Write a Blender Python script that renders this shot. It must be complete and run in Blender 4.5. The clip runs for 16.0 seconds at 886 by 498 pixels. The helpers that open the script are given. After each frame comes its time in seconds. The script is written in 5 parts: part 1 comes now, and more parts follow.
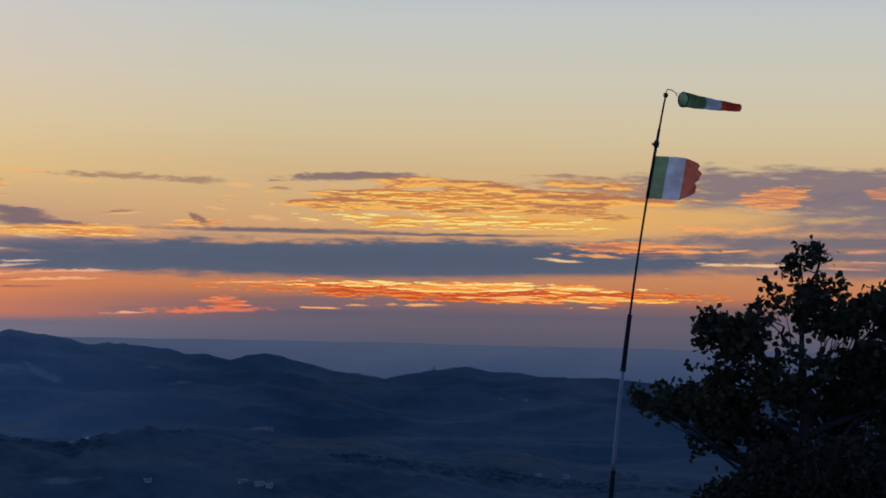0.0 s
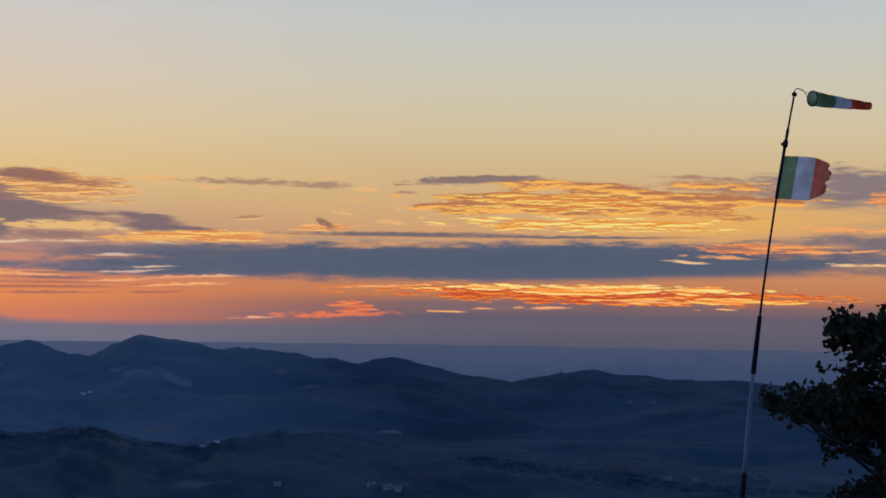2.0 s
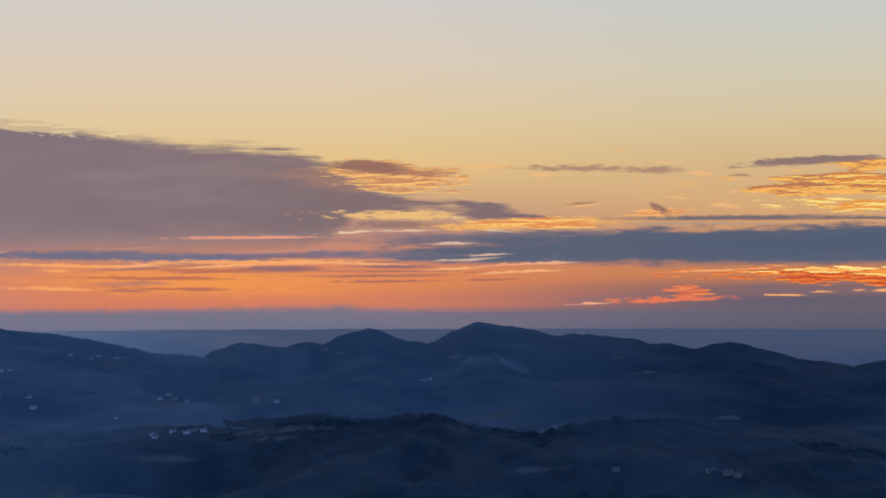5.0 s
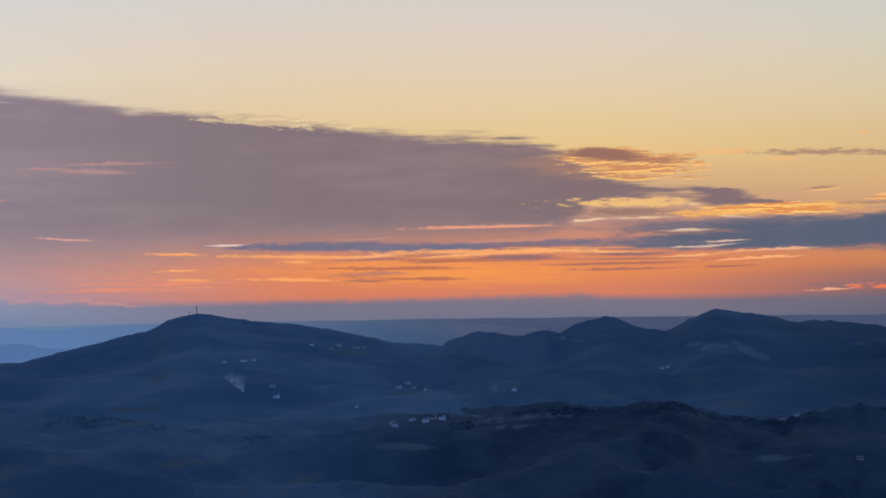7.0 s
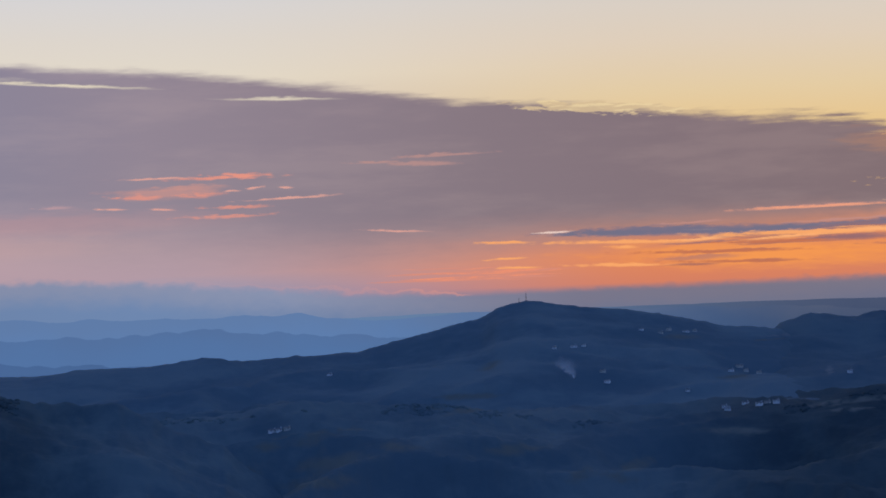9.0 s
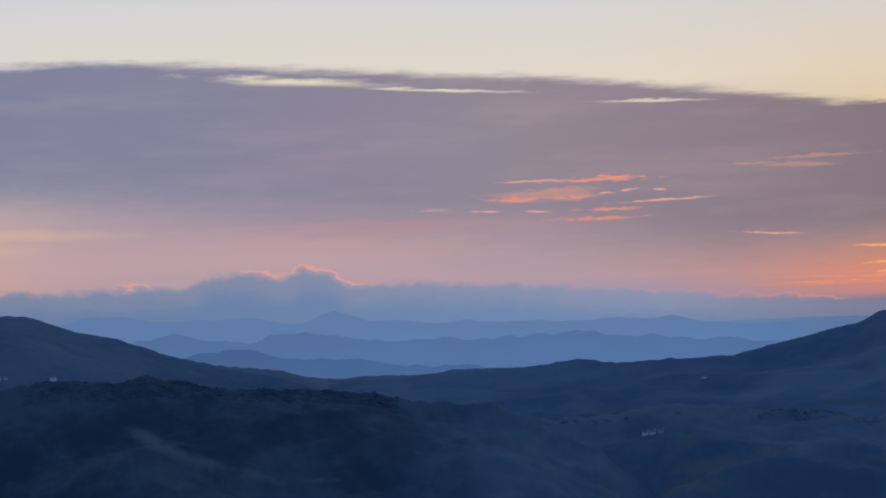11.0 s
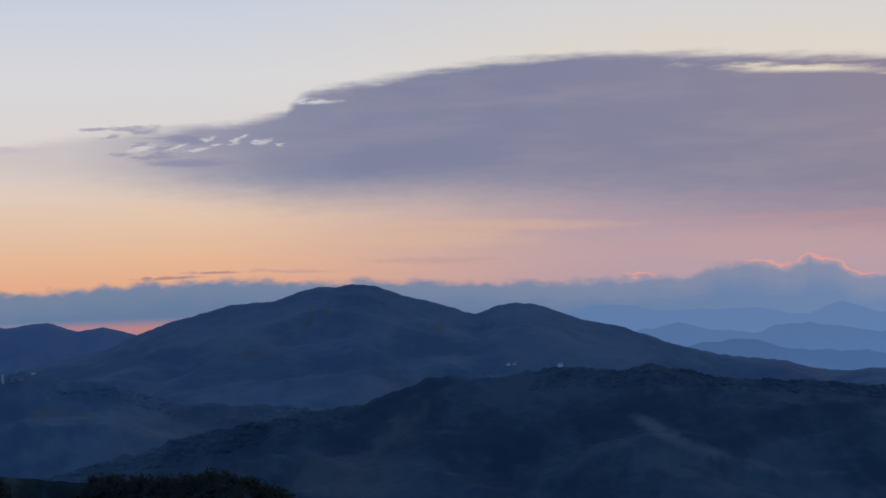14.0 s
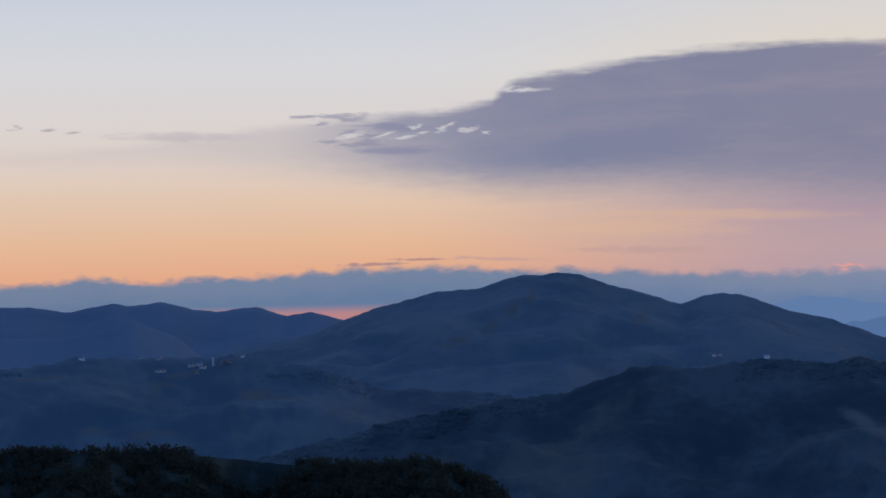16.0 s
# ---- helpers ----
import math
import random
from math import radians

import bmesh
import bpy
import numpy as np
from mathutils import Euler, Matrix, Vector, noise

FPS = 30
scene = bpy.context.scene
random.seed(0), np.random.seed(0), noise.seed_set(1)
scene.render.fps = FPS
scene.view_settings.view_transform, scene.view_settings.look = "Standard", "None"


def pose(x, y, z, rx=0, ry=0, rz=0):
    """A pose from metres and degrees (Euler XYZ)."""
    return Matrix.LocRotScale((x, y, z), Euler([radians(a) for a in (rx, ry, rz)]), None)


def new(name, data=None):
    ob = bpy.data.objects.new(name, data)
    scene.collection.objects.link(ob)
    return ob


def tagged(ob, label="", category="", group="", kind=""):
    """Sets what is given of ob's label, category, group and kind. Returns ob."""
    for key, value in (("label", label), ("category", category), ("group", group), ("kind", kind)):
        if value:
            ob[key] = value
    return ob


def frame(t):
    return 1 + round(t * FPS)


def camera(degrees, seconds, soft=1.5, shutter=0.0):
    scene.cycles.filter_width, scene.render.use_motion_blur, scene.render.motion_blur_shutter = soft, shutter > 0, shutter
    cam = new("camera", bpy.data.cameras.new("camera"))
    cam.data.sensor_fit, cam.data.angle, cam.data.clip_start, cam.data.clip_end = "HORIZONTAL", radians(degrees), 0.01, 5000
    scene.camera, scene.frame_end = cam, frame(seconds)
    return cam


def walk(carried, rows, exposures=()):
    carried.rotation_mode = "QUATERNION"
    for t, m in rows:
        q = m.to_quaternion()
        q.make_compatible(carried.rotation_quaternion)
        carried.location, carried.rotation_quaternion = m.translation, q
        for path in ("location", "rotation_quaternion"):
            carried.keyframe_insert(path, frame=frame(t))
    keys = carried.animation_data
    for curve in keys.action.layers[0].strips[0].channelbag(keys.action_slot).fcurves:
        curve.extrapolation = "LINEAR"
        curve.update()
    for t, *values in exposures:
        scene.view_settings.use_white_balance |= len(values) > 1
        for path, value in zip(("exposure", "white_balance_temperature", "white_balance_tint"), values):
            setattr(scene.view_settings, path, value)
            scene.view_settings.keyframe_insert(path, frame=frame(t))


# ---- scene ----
EYE = 1.6
BODY = 0.3          # the phone is held this far in front of the turning body
cam = camera(26.5, 16.0, soft=1.7)
# seconds, yaw, pitch, roll in degrees
TURN = [
    (0.0, -0.017, 0.94, -1.286), (0.5, 0.862, 0.914, -1.269), (1.0, 1.784, 0.915, -1.096), (1.5, 2.745, 0.949, -1.041),
    (2.0, 3.824, 0.967, -0.849), (2.5, 5.077, 0.946, -0.674), (3.0, 6.605, 0.892, -0.518), (3.5, 8.364, 0.838, -0.334),
    (4.0, 10.252, 0.751, -0.212), (6.5, 19.363, 0.159, 0.638), (7.0, 21.16, 0.17, 0.804), (7.5, 23.235, 0.224, 1.135),
    (8.0, 25.61, 0.223, 1.518), (8.5, 28.276, 0.124, 1.977), (9.0, 31.102, -0.005, 2.331), (9.2, 32.238, -0.046, 2.42),
    (11.3, 44.188, 0.644, 2.18), (11.5, 45.349, 0.736, 2.207), (12.0, 48.334, 0.918, 2.265), (12.5, 51.186, 1.007, 2.231),
    (13.0, 53.741, 0.981, 2.178), (13.5, 55.912, 0.876, 2.036), (14.0, 57.74, 0.702, 1.964), (14.5, 59.453, 0.529, 1.806),
    (15.0, 61.108, 0.401, 1.663), (15.5, 62.661, 0.4, 1.485), (16.0, 63.974, 0.517, 1.315),
]
EXPOSURES = [(0.0, 0.2), (4.0, 0.23), (6.5, 0.31), (16.0, 0.31)]
walk(cam, [(t, pose(-BODY * math.sin(radians(a)), BODY * math.cos(radians(a)), EYE, 90 + p, r, a)) for t, a, p, r in TURN], EXPOSURES)


# ---- node helpers ----
def lin(r, g, b):
    """Linear colour from 8-bit display values."""
    return tuple(((c / 255 + 0.055) / 1.055) ** 2.4 if c > 10 else c / 255 / 12.92 for c in (r, g, b)) + (1.0,)


class Nodes:
    """Short calls for a node tree."""

    def __init__(self, tree):
        self.tree = tree

    def add(self, kind, **fields):
        n = self.tree.nodes.new(kind)
        for key, value in fields.items():
            setattr(n, key, value)
        return n

    def put(self, socket, value):
        if hasattr(value, "is_linked"):
            self.tree.links.new(value, socket)
        else:
            socket.default_value = value

    def math(self, op, a, b=0.0, c=0.0, clamp=False):
        n = self.add("ShaderNodeMath", operation=op, use_clamp=clamp)
        for s, v in zip(n.inputs, (a, b, c)):
            self.put(s, v)
        return n.outputs[0]

    def mix(self, fac, a, b, blend="MIX"):
        n = self.add("ShaderNodeMix", data_type="RGBA", blend_type=blend)
        self.put(n.inputs[0], fac), self.put(n.inputs[6], a), self.put(n.inputs[7], b)
        return n.outputs[2]

    def step(self, value, a, b, lo=0.0, hi=1.0):
        n = self.add("ShaderNodeMapRange", interpolation_type="SMOOTHSTEP")
        for s, v in zip(n.inputs, (value, a, b, lo, hi)):
            self.put(s, v)
        return n.outputs[0]

    def ramp(self, value, lo, hi, stops):
        """A colour ramp over value from lo to hi; stops are (value, colour) or (value, number from 0 to 1)."""
        n = self.add("ShaderNodeValToRGB")
        self.put(n.inputs[0], self.math("DIVIDE", self.math("SUBTRACT", value, lo), hi - lo))
        e = n.color_ramp.elements
        stops = sorted(stops, key=lambda s: s[0])
        for i, (at, colour) in enumerate(stops):
            x = min(max((at - lo) / (hi - lo), 0.0), 1.0)
            k = e[i] if i < 2 else e.new(x)
            k.position = x
            k.color = colour if isinstance(colour, tuple) else (colour, colour, colour, 1.0)
        return n.outputs[0]

    def curve(self, value, lo, hi, low, high, stops):
        """A number that follows the stops (value, number)."""
        r = self.ramp(value, lo, hi, [(a, (b - low) / (high - low)) for a, b in stops])
        return self.math("MULTIPLY_ADD", r, high - low, low)

    def noise(self, vector, scale, detail=5.0, rough=0.55, dims="3D"):
        n = self.add("ShaderNodeTexNoise", noise_dimensions=dims)
        self.put(n.inputs["Vector"], vector)
        n.inputs["Scale"].default_value, n.inputs["Detail"].default_value, n.inputs["Roughness"].default_value = scale, detail, rough
        return n.outputs[0]

    def vec(self, x, y, z=0.0):
        n = self.add("ShaderNodeCombineXYZ")
        for s, v in zip(n.inputs, (x, y, z)):
            self.put(s, v)
        return n.outputs[0]


# ---- sky and light: dusk, the sun just gone behind the cloud banks in the west ----
world = bpy.data.worlds.new("dusk_sky")
scene.world = world
world.use_nodes = True
world.node_tree.nodes.clear()
W = Nodes(world.node_tree)
coords = W.add("ShaderNodeTexCoord").outputs["Generated"]
sep = W.add("ShaderNodeSeparateXYZ")
W.put(sep.inputs[0], coords)
TO_DEG = 180 / math.pi
AZ = W.math("MULTIPLY", W.math("ARCTAN2", W.math("MULTIPLY", sep.outputs[0], -1.0), sep.outputs[1]), TO_DEG)
EL = W.math("MULTIPLY", W.math("ARCSINE", sep.outputs[2]), TO_DEG)
# drifting distortion of the cloud outlines, stretched along the horizon
big = W.noise(W.vec(W.math("MULTIPLY", AZ, 0.16), W.math("MULTIPLY", EL, 0.9), 3.0), 1.0, 5.0, 0.6)
fine = W.noise(W.vec(W.math("MULTIPLY", AZ, 0.7), W.math("MULTIPLY", EL, 4.2), 7.0), 1.0, 8.0, 0.62)
puff = W.noise(W.vec(AZ, W.math("MULTIPLY", EL, 1.3), 11.0), 1.1, 6.0, 0.55)
speck = W.noise(W.vec(W.math("MULTIPLY", AZ, 1.3), W.math("MULTIPLY", EL, 5.0), 31.0), 1.0, 5.0, 0.6)
U = W.math("ADD", AZ, W.math("MULTIPLY", W.math("SUBTRACT", fine, 0.5), 2.2))
V = W.math("ADD", EL, W.math("ADD", W.math("MULTIPLY", W.math("SUBTRACT", big, 0.5), 0.35), W.math("MULTIPLY", W.math("SUBTRACT", fine, 0.5), 0.34)))

crisp = W.math("SUBTRACT", W.noise(W.vec(W.math("MULTIPLY", AZ, 2.2), W.math("MULTIPLY", EL, 9.0), 5.0), 1.0, 4.0, 0.55), 0.5)
U_CALM = W.math("MULTIPLY_ADD", crisp, 0.9, AZ)
V_CALM = W.math("ADD", EL, W.math("ADD", W.math("MULTIPLY", W.math("SUBTRACT", big, 0.5), 0.16), W.math("MULTIPLY_ADD", W.math("SUBTRACT", fine, 0.5), 0.1, W.math("MULTIPLY", crisp, 0.06))))
crisp = W.math("ADD", crisp, 0.5)

# clear sky behind the clouds, at four bearings
clear_0 = W.ramp(EL, -2.5, 10, [(-1.95, lin(76, 84, 106)), (-1.5, lin(88, 90, 110)), (-1.05, lin(104, 96, 112)), (-0.7, lin(136, 104, 104)), (-0.35, lin(198, 127, 88)), (0.3, lin(208, 142, 98)), (1.2, lin(214, 160, 115)), (2.0, lin(218, 174, 124)), (3.3, lin(216, 186, 141)), (4.5, lin(217, 199, 163)), (6.0, lin(211, 204, 184)), (8.0, lin(200, 204, 202)), (10, lin(180, 194, 206))])
clear_1 = W.ramp(EL, -2.5, 10, [(-2.0, lin(104, 114, 144)), (-1.5, lin(124, 116, 134)), (-1.25, lin(214, 128, 98)), (-0.5, lin(226, 136, 90)), (0.2, lin(214, 138, 106)), (1.0, lin(182, 138, 128)), (3.0, lin(232, 196, 136)), (4.5, lin(228, 204, 164)), (6.0, lin(223, 206, 186)), (8.0, lin(213, 207, 202)), (10, lin(190, 198, 206))])
clear_2 = W.ramp(EL, -2.5, 10, [(-2.0, lin(106, 136, 180)), (-1.2, lin(134, 148, 180)), (-0.5, lin(180, 155, 166)), (0.3, lin(186, 159, 166)), (1.5, lin(178, 155, 166)), (3.5, lin(196, 178, 176)), (5.4, lin(226, 216, 200)), (6.6, lin(221, 213, 204)), (8.0, lin(213, 211, 213)), (10, lin(190, 200, 214))])
clear_3 = W.ramp(EL, -2.5, 10, [(-2.0, lin(110, 124, 160)), (-1.4, lin(190, 132, 132)), (-0.9, lin(220, 146, 126)), (-0.2, lin(228, 170, 137)), (0.8, lin(228, 184, 152)), (2.0, lin(225, 196, 173)), (3.2, lin(222, 206, 196)), (4.5, lin(218, 211, 209)), (6.2, lin(214, 214, 218)), (8.0, lin(202, 208, 220)), (10, lin(182, 196, 220))])
sky = W.mix(W.step(AZ, 3, 18), clear_0, clear_1)
sky = W.mix(W.step(AZ, 24, 40), sky, clear_2)
sky = W.mix(W.step(AZ, 51, 66), sky, clear_3)

# the wide mauve bank
bank_top = W.curve(AZ, -15, 85, -2, 8, [(11.4, 1.4), (12.5, 1.72), (13.5, 1.95), (15, 2.07), (15.9, 2.25), (16.7, 2.5), (17.2, 3.0), (17.8, 3.3), (19, 3.52), (22.5, 3.8), (27, 4.3), (30.5, 4.55), (34.5, 5.18), (40, 5.76), (45, 6.1), (49, 6.38), (53.5, 6.53), (58, 6.2), (61.5, 5.73), (61.9, 5.62), (62.15, 5.15), (63, 4.95), (64, 4.78), (66.3, 4.64), (68.8, 4.45), (73, 3.9), (80, 3.5)])
bank_low = W.curve(AZ, -15, 85, -2, 8, [(12, 1.65), (15, 1.62), (16.6, 1.5), (17.2, 0.9), (18, 0.55), (20, 0.4), (27, 0.1), (34, -0.3), (41, 0.3), (46, 1.2), (50, 1.8), (54, 2.2), (58, 2.45), (62, 2.45), (67, 2.95), (73, 3.4), (80, 3.3)])
layers = W.noise(W.vec(W.math("MULTIPLY", AZ, 0.4), W.math("MULTIPLY", EL, 6.0), 45.0), 1.0, 5.0, 0.58)
layered = W.math("MULTIPLY", W.math("SUBTRACT", layers, 0.5), W.curve(AZ, -15, 85, 0, 2, [(12, 1.4), (18, 1.4), (21, 0.5), (40, 0.25), (85, 0.35)]))
ragged = W.math("ADD", W.math("ADD", V, layered), W.math("ADD", W.math("MULTIPLY", W.math("SUBTRACT", puff, 0.5), W.curve(AZ, -15, 85, 0, 1, [(15, 0.2), (40, 0.08), (85, 0.08)])), W.math("MULTIPLY", W.math("SUBTRACT", speck, 0.5), 0.14)))
top_in = W.step(W.math("SUBTRACT", bank_top, ragged), -0.1, 0.3)
low_in = W.step(W.math("SUBTRACT", W.math("ADD", V, W.math("MULTIPLY", W.math("SUBTRACT", speck, 0.5), 0.35)), bank_low), W.curve(AZ, -15, 85, -2, 8, [(10, -0.1), (16.5, -0.1), (20, -0.45), (42, -1.2), (50, -1.1), (60, -0.9), (80, -0.5)]), W.curve(AZ, -15, 85, -2, 8, [(10, 0.15), (16.5, 0.15), (20, 0.9), (40, 1.8), (50, 1.1), (60, 0.8), (80, 0.5)]))
thin = W.curve(AZ, -15, 85, 0, 1, [(10, 1.0), (63, 1.0), (65, 0.9), (67, 0.6), (69, 0.35), (74, 0.25), (80, 0.2)])
bank_mask = W.math("MULTIPLY", W.math("MULTIPLY", top_in, low_in), W.math("MULTIPLY", thin, W.step(AZ, 11.2, 12.6)))
bank_colour = W.ramp(AZ, 8, 80, [(10, lin(140, 112, 110)), (18, lin(131, 112, 116)), (24, lin(131, 114, 121)), (30, lin(135, 120, 129)), (40, lin(146, 134, 148)), (50, lin(132, 131, 155)), (60, lin(125, 130, 157)), (72, lin(166, 164, 178))])
bank_colour = W.mix(W.math("MULTIPLY", W.step(big, 0.42, 0.68), 0.2), bank_colour, W.mix(0.25, bank_colour, (1, 0.72, 0.62, 1)))
sky = W.mix(bank_mask, sky, bank_colour)

# torn cloud: how dense it is, and how thin it is just below, where the hidden sun lights it
shred = W.noise(W.vec(W.math("MULTIPLY", AZ, 0.5), W.math("MULTIPLY", EL, 3.8), 21.0), 1.0, 10.0, 0.63)
shred_below = W.noise(W.vec(W.math("MULTIPLY", AZ, 0.5), W.math("MULTIPLY_ADD", EL, 3.8, -0.3), 21.0), 1.0, 10.0, 0.63)
threads = W.noise(W.vec(W.math("MULTIPLY", AZ, 0.2), W.math("MULTIPLY", EL, 8.0), 41.0), 1.0, 6.0, 0.6)
threads_lit = W.noise(W.vec(W.math("MULTIPLY", AZ, 0.22), W.math("MULTIPLY", EL, 9.0), 57.0), 1.0, 6.0, 0.6)
filigree = W.noise(W.vec(W.math("MULTIPLY", AZ, 0.85), W.math("MULTIPLY", EL, 7.5), 83.0), 1.0, 9.0, 0.64)
filigree_below = W.noise(W.vec(W.math("MULTIPLY", AZ, 0.85), W.math("MULTIPLY_ADD", EL, 7.5, -0.36), 83.0), 1.0, 9.0, 0.64)
filigree_lit = W.step(W.math("SUBTRACT", filigree, filigree_below), -0.03, 0.09)
underlit = W.step(W.math("SUBTRACT", shred, shred_below), -0.03, 0.09)

# one streak of cloud, as a node group
group = bpy.data.node_groups.new("cloud_streak", "ShaderNodeTree")
for key in ("U", "V", "Noise", "Bearing", "Height", "Reach", "Thickness", "Slope", "Soft", "Ragged"):
    group.interface.new_socket(key, in_out="INPUT", socket_type="NodeSocketFloat")
group.interface.new_socket("Mask", in_out="OUTPUT", socket_type="NodeSocketFloat")
G = Nodes(group)
gi, go = G.add("NodeGroupInput").outputs, G.add("NodeGroupOutput").inputs
du = G.math("SUBTRACT", gi["U"], gi["Bearing"])
dv = G.math("SUBTRACT", gi["V"], G.math("MULTIPLY_ADD", du, gi["Slope"], gi["Height"]))
qu, qv = G.math("DIVIDE", du, gi["Reach"]), G.math("DIVIDE", dv, gi["Thickness"])
dist = G.math("SQRT", G.math("ADD", G.math("MULTIPLY", qu, qu), G.math("MULTIPLY", qv, qv)))
dist = G.math("MULTIPLY_ADD", G.math("SUBTRACT", gi["Noise"], 0.5), gi["Ragged"], dist)
G.put(go["Mask"], G.step(dist, 1.0, G.math("SUBTRACT", 1.0, gi["Soft"])))


def in_turn(value):
    """The same value, but worked out only once the layers below are done, so that few are held at a time."""
    return W.math("MULTIPLY_ADD", sky, 1e-7, value)


def streak(colour, bearing, height, reach, thickness, slope=0.0, soft=0.5, ragged=1.6, strength=1.0, grain=None, calm=False):
    """Lay one streak of cloud of this colour over the sky."""
    global sky
    n = W.add("ShaderNodeGroup")
    n.node_tree = group
    for key, value in (("U", in_turn(U_CALM if calm else U)), ("V", V_CALM if calm else V), ("Noise", fine if grain is None else grain), ("Bearing", bearing), ("Height", height), ("Reach", reach), ("Thickness", thickness), ("Slope", slope), ("Soft", soft), ("Ragged", ragged)):
        W.put(n.inputs[key], value)
    sky = W.mix(W.math("MULTIPLY", n.outputs[0], strength), sky, colour)


def shreds(shade, lit, bearing, height, reach, thickness, slope=0.0, level=0.5, strength=1.0, soft=0.08, grain=None):
    """Torn scraps of cloud over a stretch of sky, grey above and glowing along their undersides."""
    global sky
    n = W.add("ShaderNodeGroup")
    n.node_tree = group
    for key, value in (("U", in_turn(AZ)), ("V", EL), ("Noise", big), ("Bearing", bearing), ("Height", height), ("Reach", reach), ("Thickness", thickness), ("Slope", slope), ("Soft", 0.9), ("Ragged", 0.8)):
        W.put(n.inputs[key], value)
    dense = W.math("ADD", shred if grain is None else grain, W.math("MULTIPLY", W.math("SUBTRACT", n.outputs[0], 1.0), 0.3))
    mask = W.math("MULTIPLY", W.math("MULTIPLY", W.step(dense, level - 0.03, level - 0.03 + soft), W.step(n.outputs[0], 0.0, 0.35)), strength)
    sky = W.mix(mask, sky, W.mix(in_turn(filigree_lit if grain is filigree else underlit), shade, lit))


def wisps(colour, rows, soft=0.85, ragged=1.0, strength=0.95, calm=True):
    """Several streaks of one colour: bearing, height, half length, half thickness, slope."""
    for bearing, height, reach, thickness, slope in rows:
        streak(colour, bearing, height, reach, thickness, slope, soft * 0.9, ragged * 1.7, strength, crisp if thickness < 0.2 else fine, calm)


CREAM = lin(232, 220, 196)
# west: the mauve bank in the north-west, with a lit patch in it
wisps(lin(240, 180, 96), ((-4.34, 1.9, 6.4, 0.864, -0.013),), 0.95, 0.8, 0.8)
wisps(lin(148, 118, 116), ((-12.23, 1.16, 7.87, 1.169, -0.012),), 0.9, 0.8, 0.8)
wisps(lin(136, 120, 126), ((-11.29, 2.94, 8.24, 0.814, -0.015),), 0.6, 0.8, 0.95, False)
wisps(lin(130, 118, 128), ((-13.59, 2.26, 5.38, 0.864, 0.01),), 0.8, 0.8, 0.9, False)
wisps(lin(172, 126, 104), ((-4.6, 2.94, 2.67, 0.305, 0.03),), 0.9, 1.2, 0.85, False)
shreds(lin(206, 136, 100), lin(248, 166, 98), -10.03, 2.65, 1.62, 0.61, -0.116, 0.34, 0.95, 0.1, filigree)
shreds(lin(190, 130, 108), lin(230, 152, 104), -13.25, 2.84, 1.06, 0.305, -0.042, 0.34, 0.9, 0.1, filigree)
wisps(lin(226, 176, 112), ((-8.18, 2.03, 3.06, 0.229, -0.011),), 0.95, 1.4, 0.85, False)
wisps(lin(208, 170, 118), ((-11.7, 2.04, 1.75, 0.102, -0.064),), 0.9, 1.2, 0.7)
# golden scraps and the brown line above them
shreds(lin(184, 118, 84), lin(255, 184, 92), -0.8, 2.45, 10.0, 0.95, -0.01, 0.35, 0.95)
shreds(lin(222, 134, 70), lin(255, 214, 116), 0.0, 2.4, 7.0, 0.6, 0.0, 0.41, 0.9, 0.045, filigree)
shreds(lin(236, 150, 66), lin(255, 234, 140), -0.8, 1.76, 7.0, 0.4, 0.0, 0.37, 0.95, 0.05, filigree)
wisps(lin(138, 116, 114), ((2.83, 3.08, 2.63, 0.165, -0.037),), 0.6, 0.7, 0.95)
wisps(lin(172, 138, 116), ((9.91, 2.93, 2.61, 0.114, 0.013), (7.56, 2.87, 1.16, 0.153, -0.002), (5.06, 2.92, 0.48, 0.041, -0.049)), 0.8, 1.3, 0.9)
wisps(lin(242, 186, 126), ((12.61, 3.0, 1.08, 0.102, -0.005), (10.88, 2.74, 0.57, 0.076, -0.032), (7.1, 3.09, 0.53, 0.051, -0.049), (6.14, 2.76, 0.5, 0.102, 0.079), (8.53, 3.47, 0.23, 0.064, -0.078), (13.38, 2.58, 0.71, 0.076, -0.048), (9.73, 1.78, 0.77, 0.056, -0.056), (6.87, 2.0, 0.4, 0.051, 0.158), (5.41, 1.73, 0.68, 0.076, 0.022), (5.2, 2.16, 0.19, 0.051, -0.082), (4.52, 2.13, 0.12, 0.041, -0.126), (3.94, 1.68, 0.56, 0.046, 0.033)), 0.8, 1.2, 0.85)
wisps(lin(170, 130, 104), ((9.76, 1.84, 0.56, 0.056, -0.085), (5.01, 2.69, 0.53, 0.051, 0.053)), 0.8, 1.2, 0.85)
shreds(lin(226, 150, 96), lin(252, 190, 116), 7.45, 1.56, 1.32, 0.153, -0.051, 0.3, 0.95, 0.1, filigree)
wisps(lin(146, 108, 98), ((7.4, 1.68, 0.41, 0.14, 0.42),), 0.8, 1.0, 0.9)
